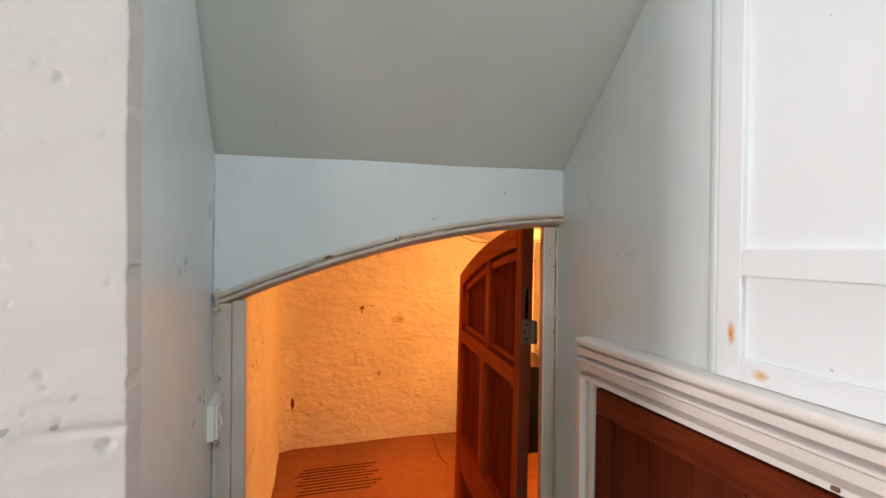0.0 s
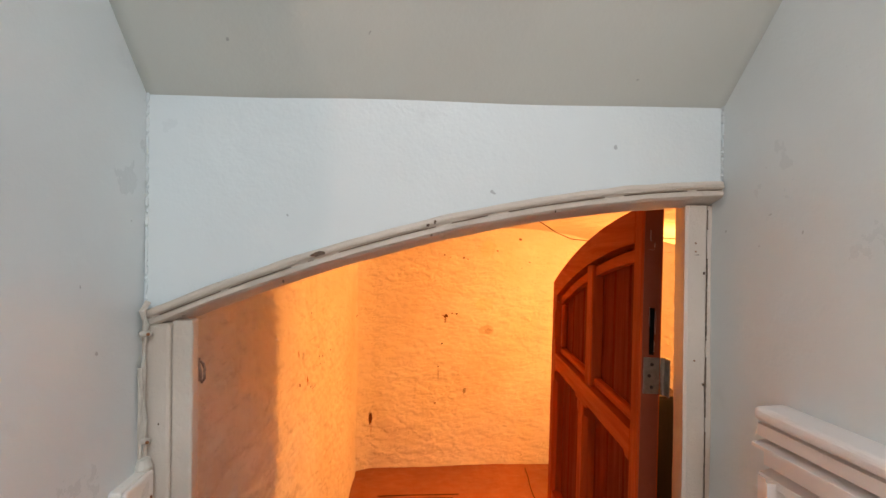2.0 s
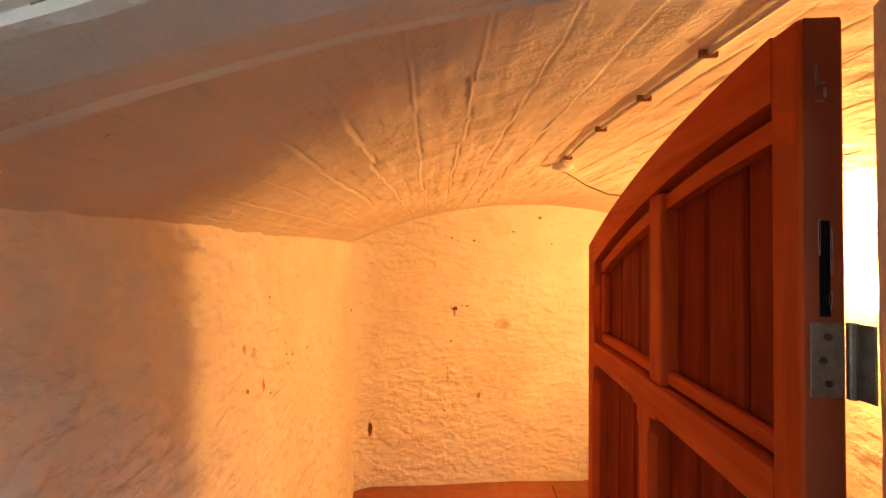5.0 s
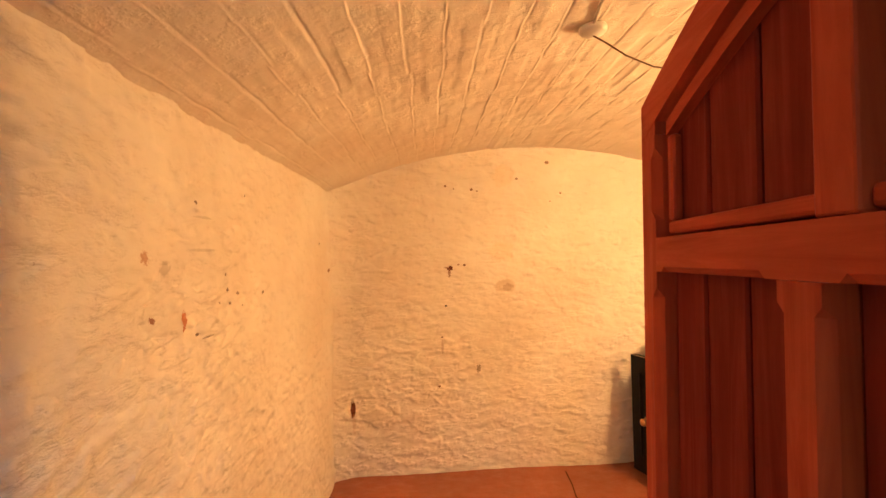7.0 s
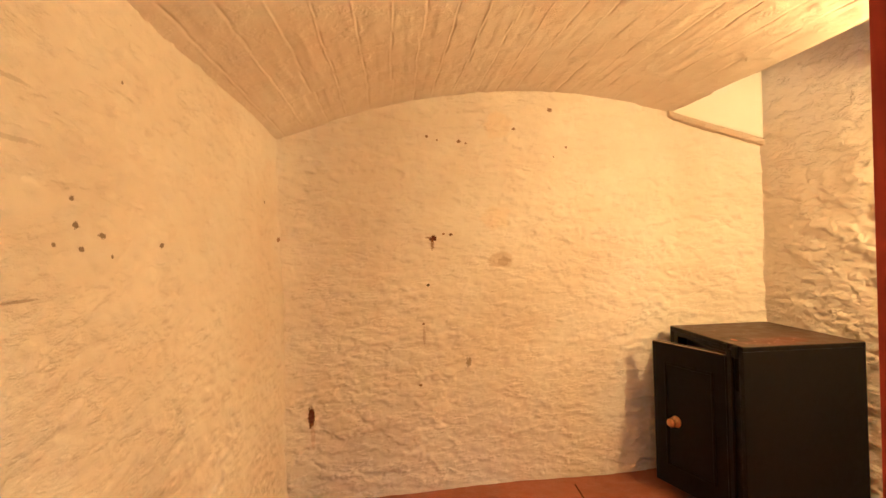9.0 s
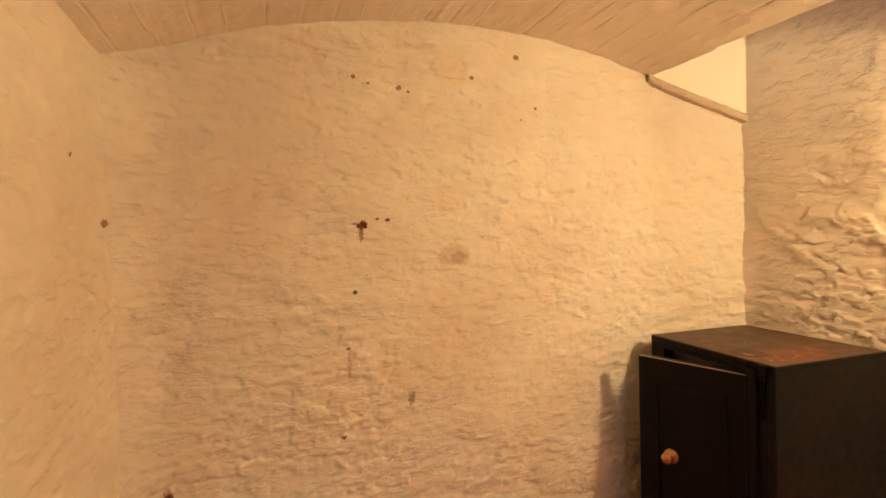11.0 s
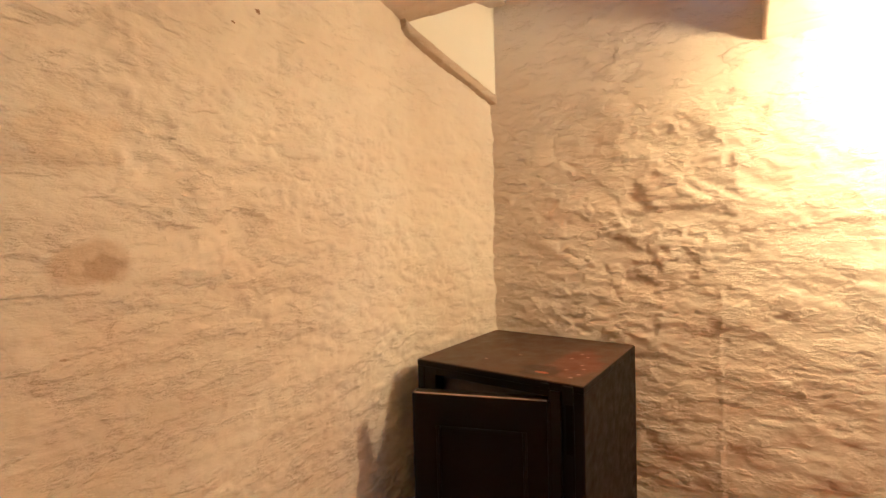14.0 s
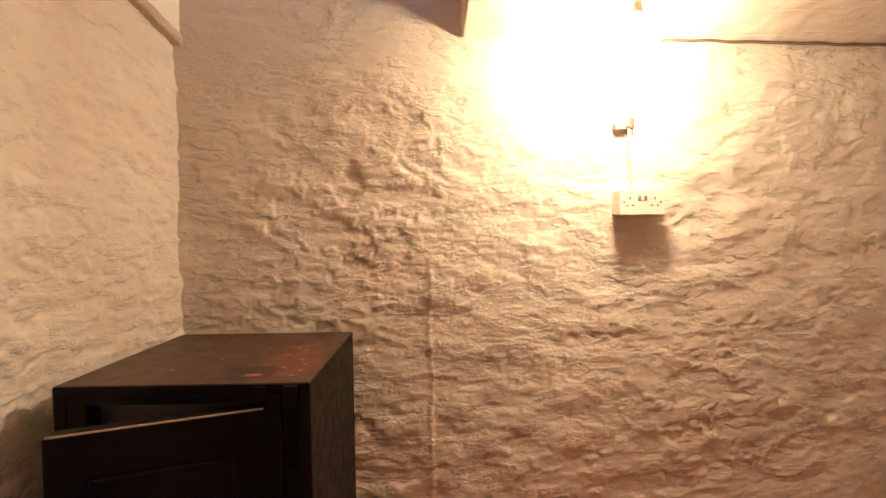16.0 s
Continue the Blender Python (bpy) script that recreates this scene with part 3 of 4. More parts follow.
# the hall behind the walker, plain walls that close the place
for nm, b in (("wall_back_low", (-1.38, 1.1, -2.62, -2.5, 0, 1.15)), ("wall_back_low_far", (-1.75, -1.60, -2.62, -2.5, 0, 1.15)), ("wall_back_high", (-1.75, 1.1, -2.62, -2.5, 2.35, 2.75)), ("wall_back_middle", (-0.15, 0.75, -2.62, -2.5, 1.15, 2.35)),
              ("wall_back_left", (-1.38, -0.15, -2.62, -2.5, 1.15, 2.35)), ("wall_back_far", (-1.75, -1.60, -2.62, -2.5, 1.15, 2.35)), ("wall_back_right", (0.75, 1.1, -2.62, -2.5, 1.15, 2.35)),
              ("wall_hall_left", (-1.75, -1.6, -2.5, -0.25, 0, 2.9)), ("wall_hall_end", (-1.75, -1.6, 0.45, 0.70, 0, 2.9)),
              ("wall_hall_head", (-1.75, -1.6, -0.30, 0.45, 2.2, 2.9)), ("passage_floor", (-3.1, -1.75, -0.5, 0.7, -0.2, 0.0)),
              ("passage_ceiling", (-3.1, -1.75, -0.5, 0.7, 2.2, 2.4)), ("wall_passage_south", (-3.1, -1.75, -0.5, -0.30, 0, 2.2)), ("wall_passage_north", (-3.1, -1.75, 0.45, 0.7, 0, 2.2)), ("wall_hall_right", (0.90, 1.1, -2.5, 0.1, 0, 2.9)),
              ("ceiling_hall", (-1.75, 0.15, -2.62, 0.7, 2.75, 2.9)), ("ceiling_hall_right", (0.85, 1.1, -2.62, 0.7, 2.75, 2.9)), ("ceiling_hall_back", (0.15, 0.85, -2.62, -1.5, 2.75, 2.9)), ("ceiling_hall_front", (0.15, 0.85, -0.6, 0.7, 2.75, 2.9)), ("wall_right_low", (0.90, 1.0, 0.1, 0.76, -0.2, 2.9))):
    tagged(finish(nm, box(*b), M_HALL), "plain painted hall wall", "wall", kind="structure")


# ---------------------------------------------------------------- doorway
def empty(name, m, label, category, group=""):
    ob = new(name)
    ob.matrix_world = m
    ob.empty_display_size = 0.1
    return tagged(ob, label, category, group)


M_CHIP = simple("bare_dark_wood", (0.17, 0.10, 0.06), 0.7, 0, 0.6, 120)
door_frame = empty("door_frame", pose(0, 1.42, -0.53), "worn white painted arched timber door frame with chips", "door frame")


def world_part(name, bm, mat, parent, label=""):
    """A part given in world coordinates, under a thing that has its own place."""
    bmesh.ops.transform(bm, verts=bm.verts, matrix=parent.matrix_world.inverted())
    return part(name, bm, mat, parent, label)


bpy.context.view_layer.update()
roll = []
for k in range(61):
    x = -0.216 + k * (1.088 / 60)
    roll.append((x, 1.3815 + 0.0015 * noise.noise(Vector((x * 18, 1, 0))), arch_z(x) + 0.002 + 0.0025 * noise.noise(Vector((x * 14, 5, 0)))))
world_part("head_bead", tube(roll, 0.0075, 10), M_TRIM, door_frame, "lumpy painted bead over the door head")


def head_sweep(x0, x1, outline, n=70):
    """A moulding that follows the arch; the outline gives depth and drop below the arch."""
    bm = bmesh.new()
    rows = []
    for k in range(n + 1):
        x = x0 + (x1 - x0) * k / n
        rows.append([bm.verts.new((x, y + 0.0014 * noise.noise(Vector((x * 22, j * 2.3, 1))), arch_z(x) + dz + 0.0016 * noise.noise(Vector((x * 16, j * 1.7, 6))))) for j, (y, dz) in enumerate(outline)])
    m = len(outline)
    for p, q in zip(rows, rows[1:]):
        for j in range(m):
            bm.faces.new((p[j], p[(j + 1) % m], q[(j + 1) % m], q[j]))
    bm.faces.new(rows[0])
    bm.faces.new(list(reversed(rows[-1])))
    bmesh.ops.recalc_face_normals(bm, faces=bm.faces)
    return bm


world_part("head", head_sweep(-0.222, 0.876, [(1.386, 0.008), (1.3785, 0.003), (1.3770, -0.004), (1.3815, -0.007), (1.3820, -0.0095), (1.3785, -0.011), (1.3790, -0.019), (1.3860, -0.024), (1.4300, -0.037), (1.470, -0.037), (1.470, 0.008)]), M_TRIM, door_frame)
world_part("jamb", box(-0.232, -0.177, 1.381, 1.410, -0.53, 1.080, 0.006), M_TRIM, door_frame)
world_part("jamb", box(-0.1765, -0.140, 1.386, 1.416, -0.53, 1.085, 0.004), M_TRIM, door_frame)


def plan_post(outline, z0, z1, n=40, wear=0.0016):
    """An upright post given by its outline in plan, with uneven painted faces."""
    bm = bmesh.new()
    rows = []
    for k in range(n + 1):
        z = z0 + (z1 - z0) * k / n
        rows.append([bm.verts.new((x + wear * noise.noise(Vector((z * 14, j * 3.1, 2))), y + wear * noise.noise(Vector((z * 14, j * 3.1, 9))), z)) for j, (x, y) in enumerate(outline)])
    m = len(outline)
    for p, q in zip(rows, rows[1:]):
        for j in range(m):
            bm.faces.new((p[j], p[(j + 1) % m], q[(j + 1) % m], q[j]))
    bm.faces.new(list(reversed(rows[0])))
    bm.faces.new(rows[-1])
    bmesh.ops.recalc_face_normals(bm, faces=bm.faces)
    return bm


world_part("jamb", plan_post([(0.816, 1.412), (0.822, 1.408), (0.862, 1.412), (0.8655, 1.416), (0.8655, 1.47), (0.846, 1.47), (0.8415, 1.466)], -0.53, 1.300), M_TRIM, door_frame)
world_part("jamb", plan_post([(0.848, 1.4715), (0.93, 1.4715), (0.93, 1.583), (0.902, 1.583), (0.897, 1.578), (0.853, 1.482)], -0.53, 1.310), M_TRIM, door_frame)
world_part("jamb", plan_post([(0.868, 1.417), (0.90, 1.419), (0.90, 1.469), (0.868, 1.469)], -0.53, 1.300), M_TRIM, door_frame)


def blot(x, y, z, rx, rz, lean=0.0, seed=1):
    """A thin ragged flake standing 2 mm proud of an upright face."""
    bm = bmesh.new()
    n = 14
    rim = [(1 + 0.45 * noise.noise(Vector((math.cos(k * math.tau / n) * 1.7, math.sin(k * math.tau / n) * 1.7, seed * 3.7)))) for k in range(n)]
    pts = [(x + rx * r * math.cos(k * math.tau / n), z + rz * r * math.sin(k * math.tau / n) + lean * rx * r * math.cos(k * math.tau / n)) for k, r in enumerate(rim)]
    u = [bm.verts.new((px, y, pz)) for px, pz in pts]
    w = [bm.verts.new((px, y + 0.004, pz)) for px, pz in pts]
    bm.faces.new(u)
    for k in range(n):
        bm.faces.new((u[k], u[(k + 1) % n], w[(k + 1) % n], w[k]))
    return bm


for k, (x, dz, rx, rz, y) in enumerate(((0.085, 0.000, 0.015, 0.004, 1.3722), (0.062, -0.014, 0.002, 0.003, 1.3810), (0.285, -0.002, 0.003, 0.003, 1.3725), (0.298, 0.001, 0.0025, 0.004, 1.3725),
                                        (0.292, -0.022, 0.002, 0.002, 1.3810), (0.532, -0.018, 0.0014, 0.006, 1.3810), (0.02, -0.030, 0.0015, 0.003, 1.3810))):
    world_part("paint_chip", blot(x, y, arch_z(x) + dz, rx, rz, 0.2, k), M_CHIP, door_frame, "bare dark wood where paint has chipped")
for k, (x, z, rx, rz) in enumerate(((0.857, 1.160, 0.0010, 0.003), (0.842, 1.198, 0.006, 0.0007), (0.858, 0.93, 0.0012, 0.003), (-0.195, 0.9, 0.0012, 0.002))):
    world_part("paint_chip", blot(x, 1.4075 if x > 0 else 1.3800, z, rx, rz, 0, k + 20), M_CHIP, door_frame, "bare dark wood where paint has chipped")
# grime and cracks in the groove of the head and where the post meets the wall
M_GRIME = simple("brown_grime", (0.26, 0.18, 0.12), 0.8, 0, 0.6, 140)
for x0, x1 in ((-0.195, -0.09), (-0.075, 0.035), (0.065, 0.075), (0.12, 0.30), (0.33, 0.40), (0.44, 0.63), (0.67, 0.80), (0.82, 0.872)):
    pts = [(x, 1.3808, arch_z(x) - 0.0083 + 0.0006 * noise.noise(Vector((x * 60, 3, 1)))) for x in [x0 + (x1 - x0) * k / 12 for k in range(13)]]
    world_part("crack", tube(pts, 0.0011, 6), M_GRIME, door_frame, "brown grime in a crack")
for z0, z1 in ((1.25, 1.29), (1.02, 1.19), (0.86, 0.985), (0.55, 0.83)):
    pts = [(0.8668 + 0.0008 * noise.noise(Vector((k * 0.9, z0 * 7, 1))), 1.4145, z0 + (z1 - z0) * k / 12) for k in range(13)]
    world_part("crack", tube(pts, 0.0013, 6), M_GRIME, door_frame, "brown grime in a crack")
for z in (1.205, 1.222, 0.98):
    world_part("screw", cylinder(0.0019, (0.838, 1.413, z), (0.838, 1.4085, z), 10), M_COPPER, door_frame, "rusty screw head")

settle([o for o in scene.collection.objects if o not in before_landing and o.parent is None])

# the door leaf; local x runs from the hinges to the free edge, y out of the visible face
LW, LB, LT = 1.100, -0.50, 0.053
TURN = pose(0, 0, 0, 0, 0, 83.4) @ pose(0, 0, 0, 0, 1.0, 0) @ pose(0, 0, 0, 1.2, 0, 0)
door = empty("cellar_door", Matrix.Translation((0.858, 1.588, 0.75)) @ TURN @ Matrix.Translation((0.03, 0, LB - 0.75)), "open red-stained timber door with arched top and boarded panels", "door")


def top_z(x):
    return 1.365 - LB - 0.055 * (x + 0.03) - 0.15 * (x + 0.03) ** 2


def lz(z):
    return z - LB


def leaf_box(name, x0, x1, z0, z1, y0=-LT, y1=0.0, mat=None, bevel=0.004, label=""):
    return part(name, box(x0, x1, y0, y1, z0, z1, bevel), mat or M_DOOR, door, label)


def curved(x0, x1, up, down, y0, y1, n=24, bevel=0.004):
    xs = [x0 + (x1 - x0) * k / n for k in range(n + 1)]
    bm = prism([(x, top_z(x) - up) for x in xs] + [(x, top_z(x) - down) for x in reversed(xs)], y0, y1)
    sharp = [e for e in bm.edges if len(e.link_faces) == 2 and e.calc_face_angle(0) > 0.6]
    bmesh.ops.bevel(bm, geom=sharp, offset=bevel, segments=2, affect="EDGES")
    return bm


def chamfered(x0, x1, z0, z1, stop=0.03, cut=0.014, sides=(True, True), deep=0.018, hold=None):
    """An upright member whose long front edges are chamfered between stops."""
    bm = bmesh.new()
    rows = []
    middle = ((hold[0] - cut, 1), (hold[0], 0), (hold[1], 0), (hold[1] + cut, 1)) if hold else ()
    for z, k in ((z0, 0), (z0 + stop, 0), (z0 + stop + cut, 1), *middle, (z1 - stop - cut, 1), (z1 - stop, 0), (z1, 0)):
        a, b = cut * k * sides[0], cut * k * sides[1]
        rows.append([bm.verts.new(p) for p in ((x0, -LT, z), (x0, -deep if sides[0] else 0, z), (x0 + a, 0, z), (x1 - b, 0, z), (x1, -deep if sides[1] else 0, z), (x1, -LT, z))]
                    if k else [bm.verts.new(p) for p in ((x0, -LT, z), (x0, -deep, z), (x0, 0, z), (x1, 0, z), (x1, -deep, z), (x1, -LT, z))])
    for p, q in zip(rows, rows[1:]):
        for j in range(6):
            bm.faces.new((p[j], p[(j + 1) % 6], q[(j + 1) % 6], q[j]))
    bm.faces.new(rows[0])
    bm.faces.new(rows[-1][::-1])
    bmesh.ops.remove_doubles(bm, verts=bm.verts, dist=1e-5)
    return bm


def rail_run(z0, z1, bays, cut=0.012):
    """A rail from the hinge stile to the free stile, its lower front edge chamfered between stops in each bay."""
    xs = [(ST, 0), *[(x, k) for a, b in bays for x, k in ((a + 0.028, 0), (a + 0.028 + cut, 1), (b - 0.028 - cut, 1), (b - 0.028, 0))], (LW - SF, 0)]
    bm = bmesh.new()
    rows = [[bm.verts.new(p) for p in ((x, -LT, z0), (x, -cut * k, z0), (x, 0, z0 + cut * k), (x, 0, z1), (x, -LT, z1))] for x, k in xs]
    for p, q in zip(rows, rows[1:]):
        for j in range(5):
            bm.faces.new((p[j], p[(j + 1) % 5], q[(j + 1) % 5], q[j]))
    bm.faces.new(rows[0])
    bm.faces.new(rows[-1][::-1])
    bmesh.ops.remove_doubles(bm, verts=bm.verts, dist=1e-5)
    return bm


ST, SF, TR = 0.055, 0.080, 0.088
MX, MW, ML = 0.492, 0.070, 0.549
R1, R0 = 0.784, 0.706
part("hinge_stile", box(0, ST, -LT, 0, 0, top_z(ST) - 0.002, 0.004), M_DOOR, door)
part("top_rail", curved(ST, LW, 0.0, TR, -LT, 0.0), M_RAIL, door)
part("free_stile", chamfered(LW - SF, LW, 0.0, top_z(LW) - TR, 0.030, 0.024, (True, False), 0.018, (lz(R0) - 0.036, lz(R1) + 0.042)), M_DOOR, door)
xs = [LW - SF * k / 8 for k in range(9)]
part("free_stile", prism([(LW - SF, top_z(LW) - TR + 0.0005), (LW, top_z(LW) - TR + 0.0005)] + [(x, top_z(x) - TR - 0.0003) for x in xs[1:]], -LT, -0.001), M_DOOR, door)
BAYS = ((ST, ML - 0.0425), (ML + 0.0425, LW - SF))
part("mid_rail", rail_run(lz(R0), lz(R1), BAYS), M_RAIL, door)
part("lower_rail", rail_run(lz(-0.045), lz(0.152), BAYS), M_RAIL, door)
part("bottom_rail", box(ST, LW - SF, -LT, 0, 0.0, lz(-0.38), 0.004), M_RAIL, door)
part("muntin", box(MX - MW / 2, MX + MW / 2, -LT, -0.006, lz(R1) + 0.001, top_z(MX) - TR, 0.005), M_DOOR, door)
part("muntin", chamfered(ML - 0.0425, ML + 0.0425, lz(0.153), lz(R0) - 0.001, 0.030, 0.014), M_DOOR, door)
part("muntin", chamfered(ML - 0.0425, ML + 0.0425, lz(-0.379), lz(-0.046), 0.030, 0.014), M_DOOR, door)
# a sunk frame of beads round the two upper panels, with a dark gap outside it
for x0, x1, far in ((ST, MX - MW / 2, 0), (MX + MW / 2, LW - SF, 1)):
    a, b = (x0, x1 - 0.022) if far else (x0 + 0.002, x1)
    leaf_box("bead", a, b, lz(R1) + 0.006, lz(R1) + 0.036, -0.042, -0.018, M_RAIL, 0.008)
    part("bead", curved(a, b, TR + 0.014, TR + 0.046, -0.042, -0.018, 14, 0.008), M_RAIL, door)
    e = b - 0.030 if far else a
    leaf_box("bead", e, e + 0.030, lz(R1) + 0.037, top_z(e + 0.030) - TR - 0.048, -0.042, -0.018, M_DOOR, 0.008)


def boards(x0, x1, z0, top, n):
    w = (x1 - x0) / n
    for k in range(n):
        a, b = x0 + k * w + 0.0048, x0 + (k + 1) * w - 0.0048
        za, zb = top(a), top(b)
        bm = prism([(a, z0), (b, z0), (b, zb), (a, za)], -0.049, -0.041)
        face = [e for e in bm.edges if abs(e.verts[0].co.x - e.verts[1].co.x) < 1e-5 and min(v.co.y for v in e.verts) > -0.042]
        bmesh.ops.bevel(bm, geom=face, offset=0.0050, segments=1, affect="EDGES")
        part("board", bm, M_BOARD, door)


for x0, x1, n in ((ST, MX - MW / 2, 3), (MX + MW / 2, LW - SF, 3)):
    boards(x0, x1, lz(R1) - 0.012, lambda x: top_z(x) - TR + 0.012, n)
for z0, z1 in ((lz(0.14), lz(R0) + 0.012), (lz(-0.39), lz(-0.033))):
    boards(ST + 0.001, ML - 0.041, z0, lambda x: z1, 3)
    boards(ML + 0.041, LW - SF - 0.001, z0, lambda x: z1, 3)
# back of the panels, coloured black to put shade into the gaps between boards
leaf_box("back_panel", ST + 0.001, LW - SF - 0.001, lz(-0.38), lz(R0 + 0.03), -0.056, -0.0495, M_SLOT, 0)
xs = [ST + 0.001 + (LW - SF - ST - 0.002) * k / 12 for k in range(13)]
part("back_panel", prism([(xs[0], lz(R0 + 0.032)), (xs[-1], lz(R0 + 0.032))] + [(x, top_z(x) - TR + 0.02) for x in reversed(xs)], -0.056, -0.0495), M_SLOT, door)
# hinges on the hinge edge, knuckle at the back corner
for z in (0.940, -0.22):
    hg = part("hinge", box(-0.003, 0.0, -LT + 0.004, -0.010, lz(z - 0.045), lz(z + 0.045), 0.0008), M_STEEL, door, "galvanised steel butt hinge")
    part("knuckle", cylinder(0.006, (-0.003, -LT - 0.004, lz(z - 0.046)), (-0.003, -LT - 0.004, lz(z + 0.046)), 12, bevel=0.001), M_STEEL, hg)
    part("flap", box(-0.033, -0.004, -LT - 0.0095, -LT - 0.0065, lz(z - 0.045), lz(z + 0.045), 0.0008), M_STEEL, hg)
    for dz in (-0.028, 0, 0.028):
        part("screw", cylinder(0.0045, (-0.003, -0.030 + 0.006 * (dz == 0), lz(z + dz)), (-0.0045, -0.030 + 0.006 * (dz == 0), lz(z + dz)), 8), M_DARK, hg)
M_EDGE = paint("worn_dark_edge", (0.24, 0.048, 0.018), (0.12, 0.026, 0.012), 0.5, 0.6, 30, (), 0.2)
M_SCUFF = simple("pale_scuff", (0.52, 0.42, 0.36), 0.7, 0, 0.4, 150)
part("worn_edge", box(-0.0012, 0.0006, -LT + 0.004, -0.006, 0.02, top_z(0) - 0.006, 0.0005), M_EDGE, door, "dark worn edge of the door")
leaf_box("old_hinge_mark", -0.0022, 0.0, lz(0.992), lz(1.108), -0.034, -0.022, M_SLOT, 0, "dark rusty mark of an old hinge")
for k, (y, z, ry, rz) in enumerate(((-0.020, 1.250, 0.0012, 0.012), (-0.024, 1.239, 0.005, 0.0012), (-0.030, 1.226, 0.0012, 0.006), (-0.024, 1.216, 0.005, 0.0012), (-0.036, 1.03, 0.0014, 0.03), (-0.034, 0.975, 0.0018, 0.012), (-0.022, 1.05, 0.001, 0.02))):
    bm = blot(y, 0.0, lz(z + 0.038), ry, rz, 0.1, k + 50)
    bmesh.ops.transform(bm, verts=bm.verts, matrix=Matrix.Translation((-0.0015, 0, 0)) @ pose(0, 0, 0, 0, 0, 90) @ Matrix.Diagonal((1, 1, 1, 1)))
    for v in bm.verts:
        v.co.x = -0.0026 if v.co.x < -0.002 else 0.0005
    part("scratch", bm, M_SCUFF, door, "pale scratched mark")

# catch on the wall behind the frame
M_CATCH = simple("dull_grey_steel", (0.55, 0.52, 0.48), 0.4, 0.7, 0.5, 90)
catch = empty("door_catch", pose(-0.226, 1.690, 0.945, 0, 0, -30), "grey metal door catch on the cellar wall", "door catch")
part("plate", box(-0.004, 0.003, -0.006, 0.008, -0.030, 0.028, 0.0015), M_CATCH, catch)
part("tongue", tube([(0.003, -0.006, 0.022), (0.014, -0.006, 0.018), (0.019, -0.005, 0.0), (0.019, -0.003, -0.022), (0.015, 0.002, -0.030), (0.018, 0.007, -0.022), (0.018, 0.008, 0.0), (0.012, 0.008, 0.014), (0.003, 0.008, 0.018)], 0.0034), M_CATCH, catch)

# ---------------------------------------------------------------- light switch and its cable
before_landing = set(bpy.data.objects)
switch = empty("light_switch", pose(-0.222, 1.328, 0.780), "white plastic surface light switch with grubby plate", "light switch")
part("pattress", box(-0.004, 0.017, -0.046, 0.044, -0.046, 0.046, 0.003), M_PLASTIC, switch)
part("plate", box(0.0172, 0.026, -0.044, 0.042, -0.044, 0.044, 0.004), M_PLASTIC, switch)
rk = part("rocker", prism([(0.026, -0.016), (0.033, -0.016), (0.0275, 0.016), (0.026, 0.016)], -0.009, 0.009), M_PLASTIC, switch)
for y in (-0.031, 0.030):
    part("screw", cylinder(0.0035, (0.0262, y, 0), (0.0275, y, 0), 10), M_COPPER, switch)

cable = empty("switch_cable", pose(-0.214, 1.368, 0.83), "painted cable clipped up the corner", "cable")
part("run", tube([(0, 0, -0.004), (0.001, 0.001, 0.08), (-0.001, 0, 0.17), (0.002, 0.002, 0.25), (-0.002, -0.004, 0.275), (0.006, 0.0, 0.292)], 0.0055), M_CABLE, cable)
part("run", tube([(0, 0, -0.096), (-0.001, 0.002, -0.3), (0.001, 0, -0.7), (0, 0.002, -1.3)], 0.0045), M_CABLE, cable)
part("knot", lathe([(0.004, -0.018), (0.014, -0.012), (0.016, 0.0), (0.011, 0.014), (0.003, 0.018)], 12), M_CABLE, cable, "lump of painted filler")
cable.children[-1].location = (-0.003, -0.006, 0.272)
for z in (0.235, 0.045, -0.13, -0.42):
    cl = part("clip", box(-0.0075, 0.013, -0.007, 0.005, z - 0.005, z + 0.005, 0.0035, 3), M_CABLE, cable)
    part("nail", cylinder(0.003, (0.010, -0.006, z), (0.010, -0.0085, z), 8), M_COPPER, cl)

# ---------------------------------------------------------------- low cupboard door, its casing and the panelling above
casing = empty("cupboard_casing", pose(0.86, 0.80, 0.0), "moulded white painted casing round a low cupboard door", "door casing")


def profile(steps):
    """Outline of the moulding: pairs of distance from the outer edge and depth line."""
    pts = [(0.0, 0.879)]
    for d0, d1, x in steps:
        pts += [(d0 + 0.002, x), (d1 - 0.002, x)]
    return pts + [(steps[-1][1], 0.879)]


STEPS = [(0, 0.004, 0.866), (0.006, 0.030, 0.838), (0.031, 0.036, 0.866), (0.037, 0.047, 0.828), (0.048, 0.053, 0.866), (0.055, 0.081, 0.850), (0.082, 0.087, 0.868), (0.089, 0.106, 0.842)]
SIDE = [(0, 0.022, 0.838), (0.023, 0.027, 0.866), (0.028, 0.037, 0.828), (0.038, 0.043, 0.866), (0.045, 0.066, 0.850), (0.067, 0.071, 0.868), (0.072, 0.082, 0.842)]
world_part("cap", box(0.824, 0.884, 0.36, 1.232, 0.924, 0.948, 0.010, 4), M_CASING, casing)
world_part("head", prism([(x, 0.9235 - d) for d, x in profile(STEPS)], 0.38, 1.236), M_CASING, casing)
world_part("side", prism([(x, 1.236 - d) for d, x in profile(SIDE)], -0.18, 0.829, "z"), M_CASING, casing)
world_part("side", prism([(x, 0.38 + d) for d, x in profile(SIDE)], 0.0, 0.829, "z"), M_CASING, casing)
world_part("chipped_wood", box(0.835, 0.842, 0.487, 0.500, 0.824, 0.832, 0.002), M_WIRE, casing, "bare chip in the white paint")

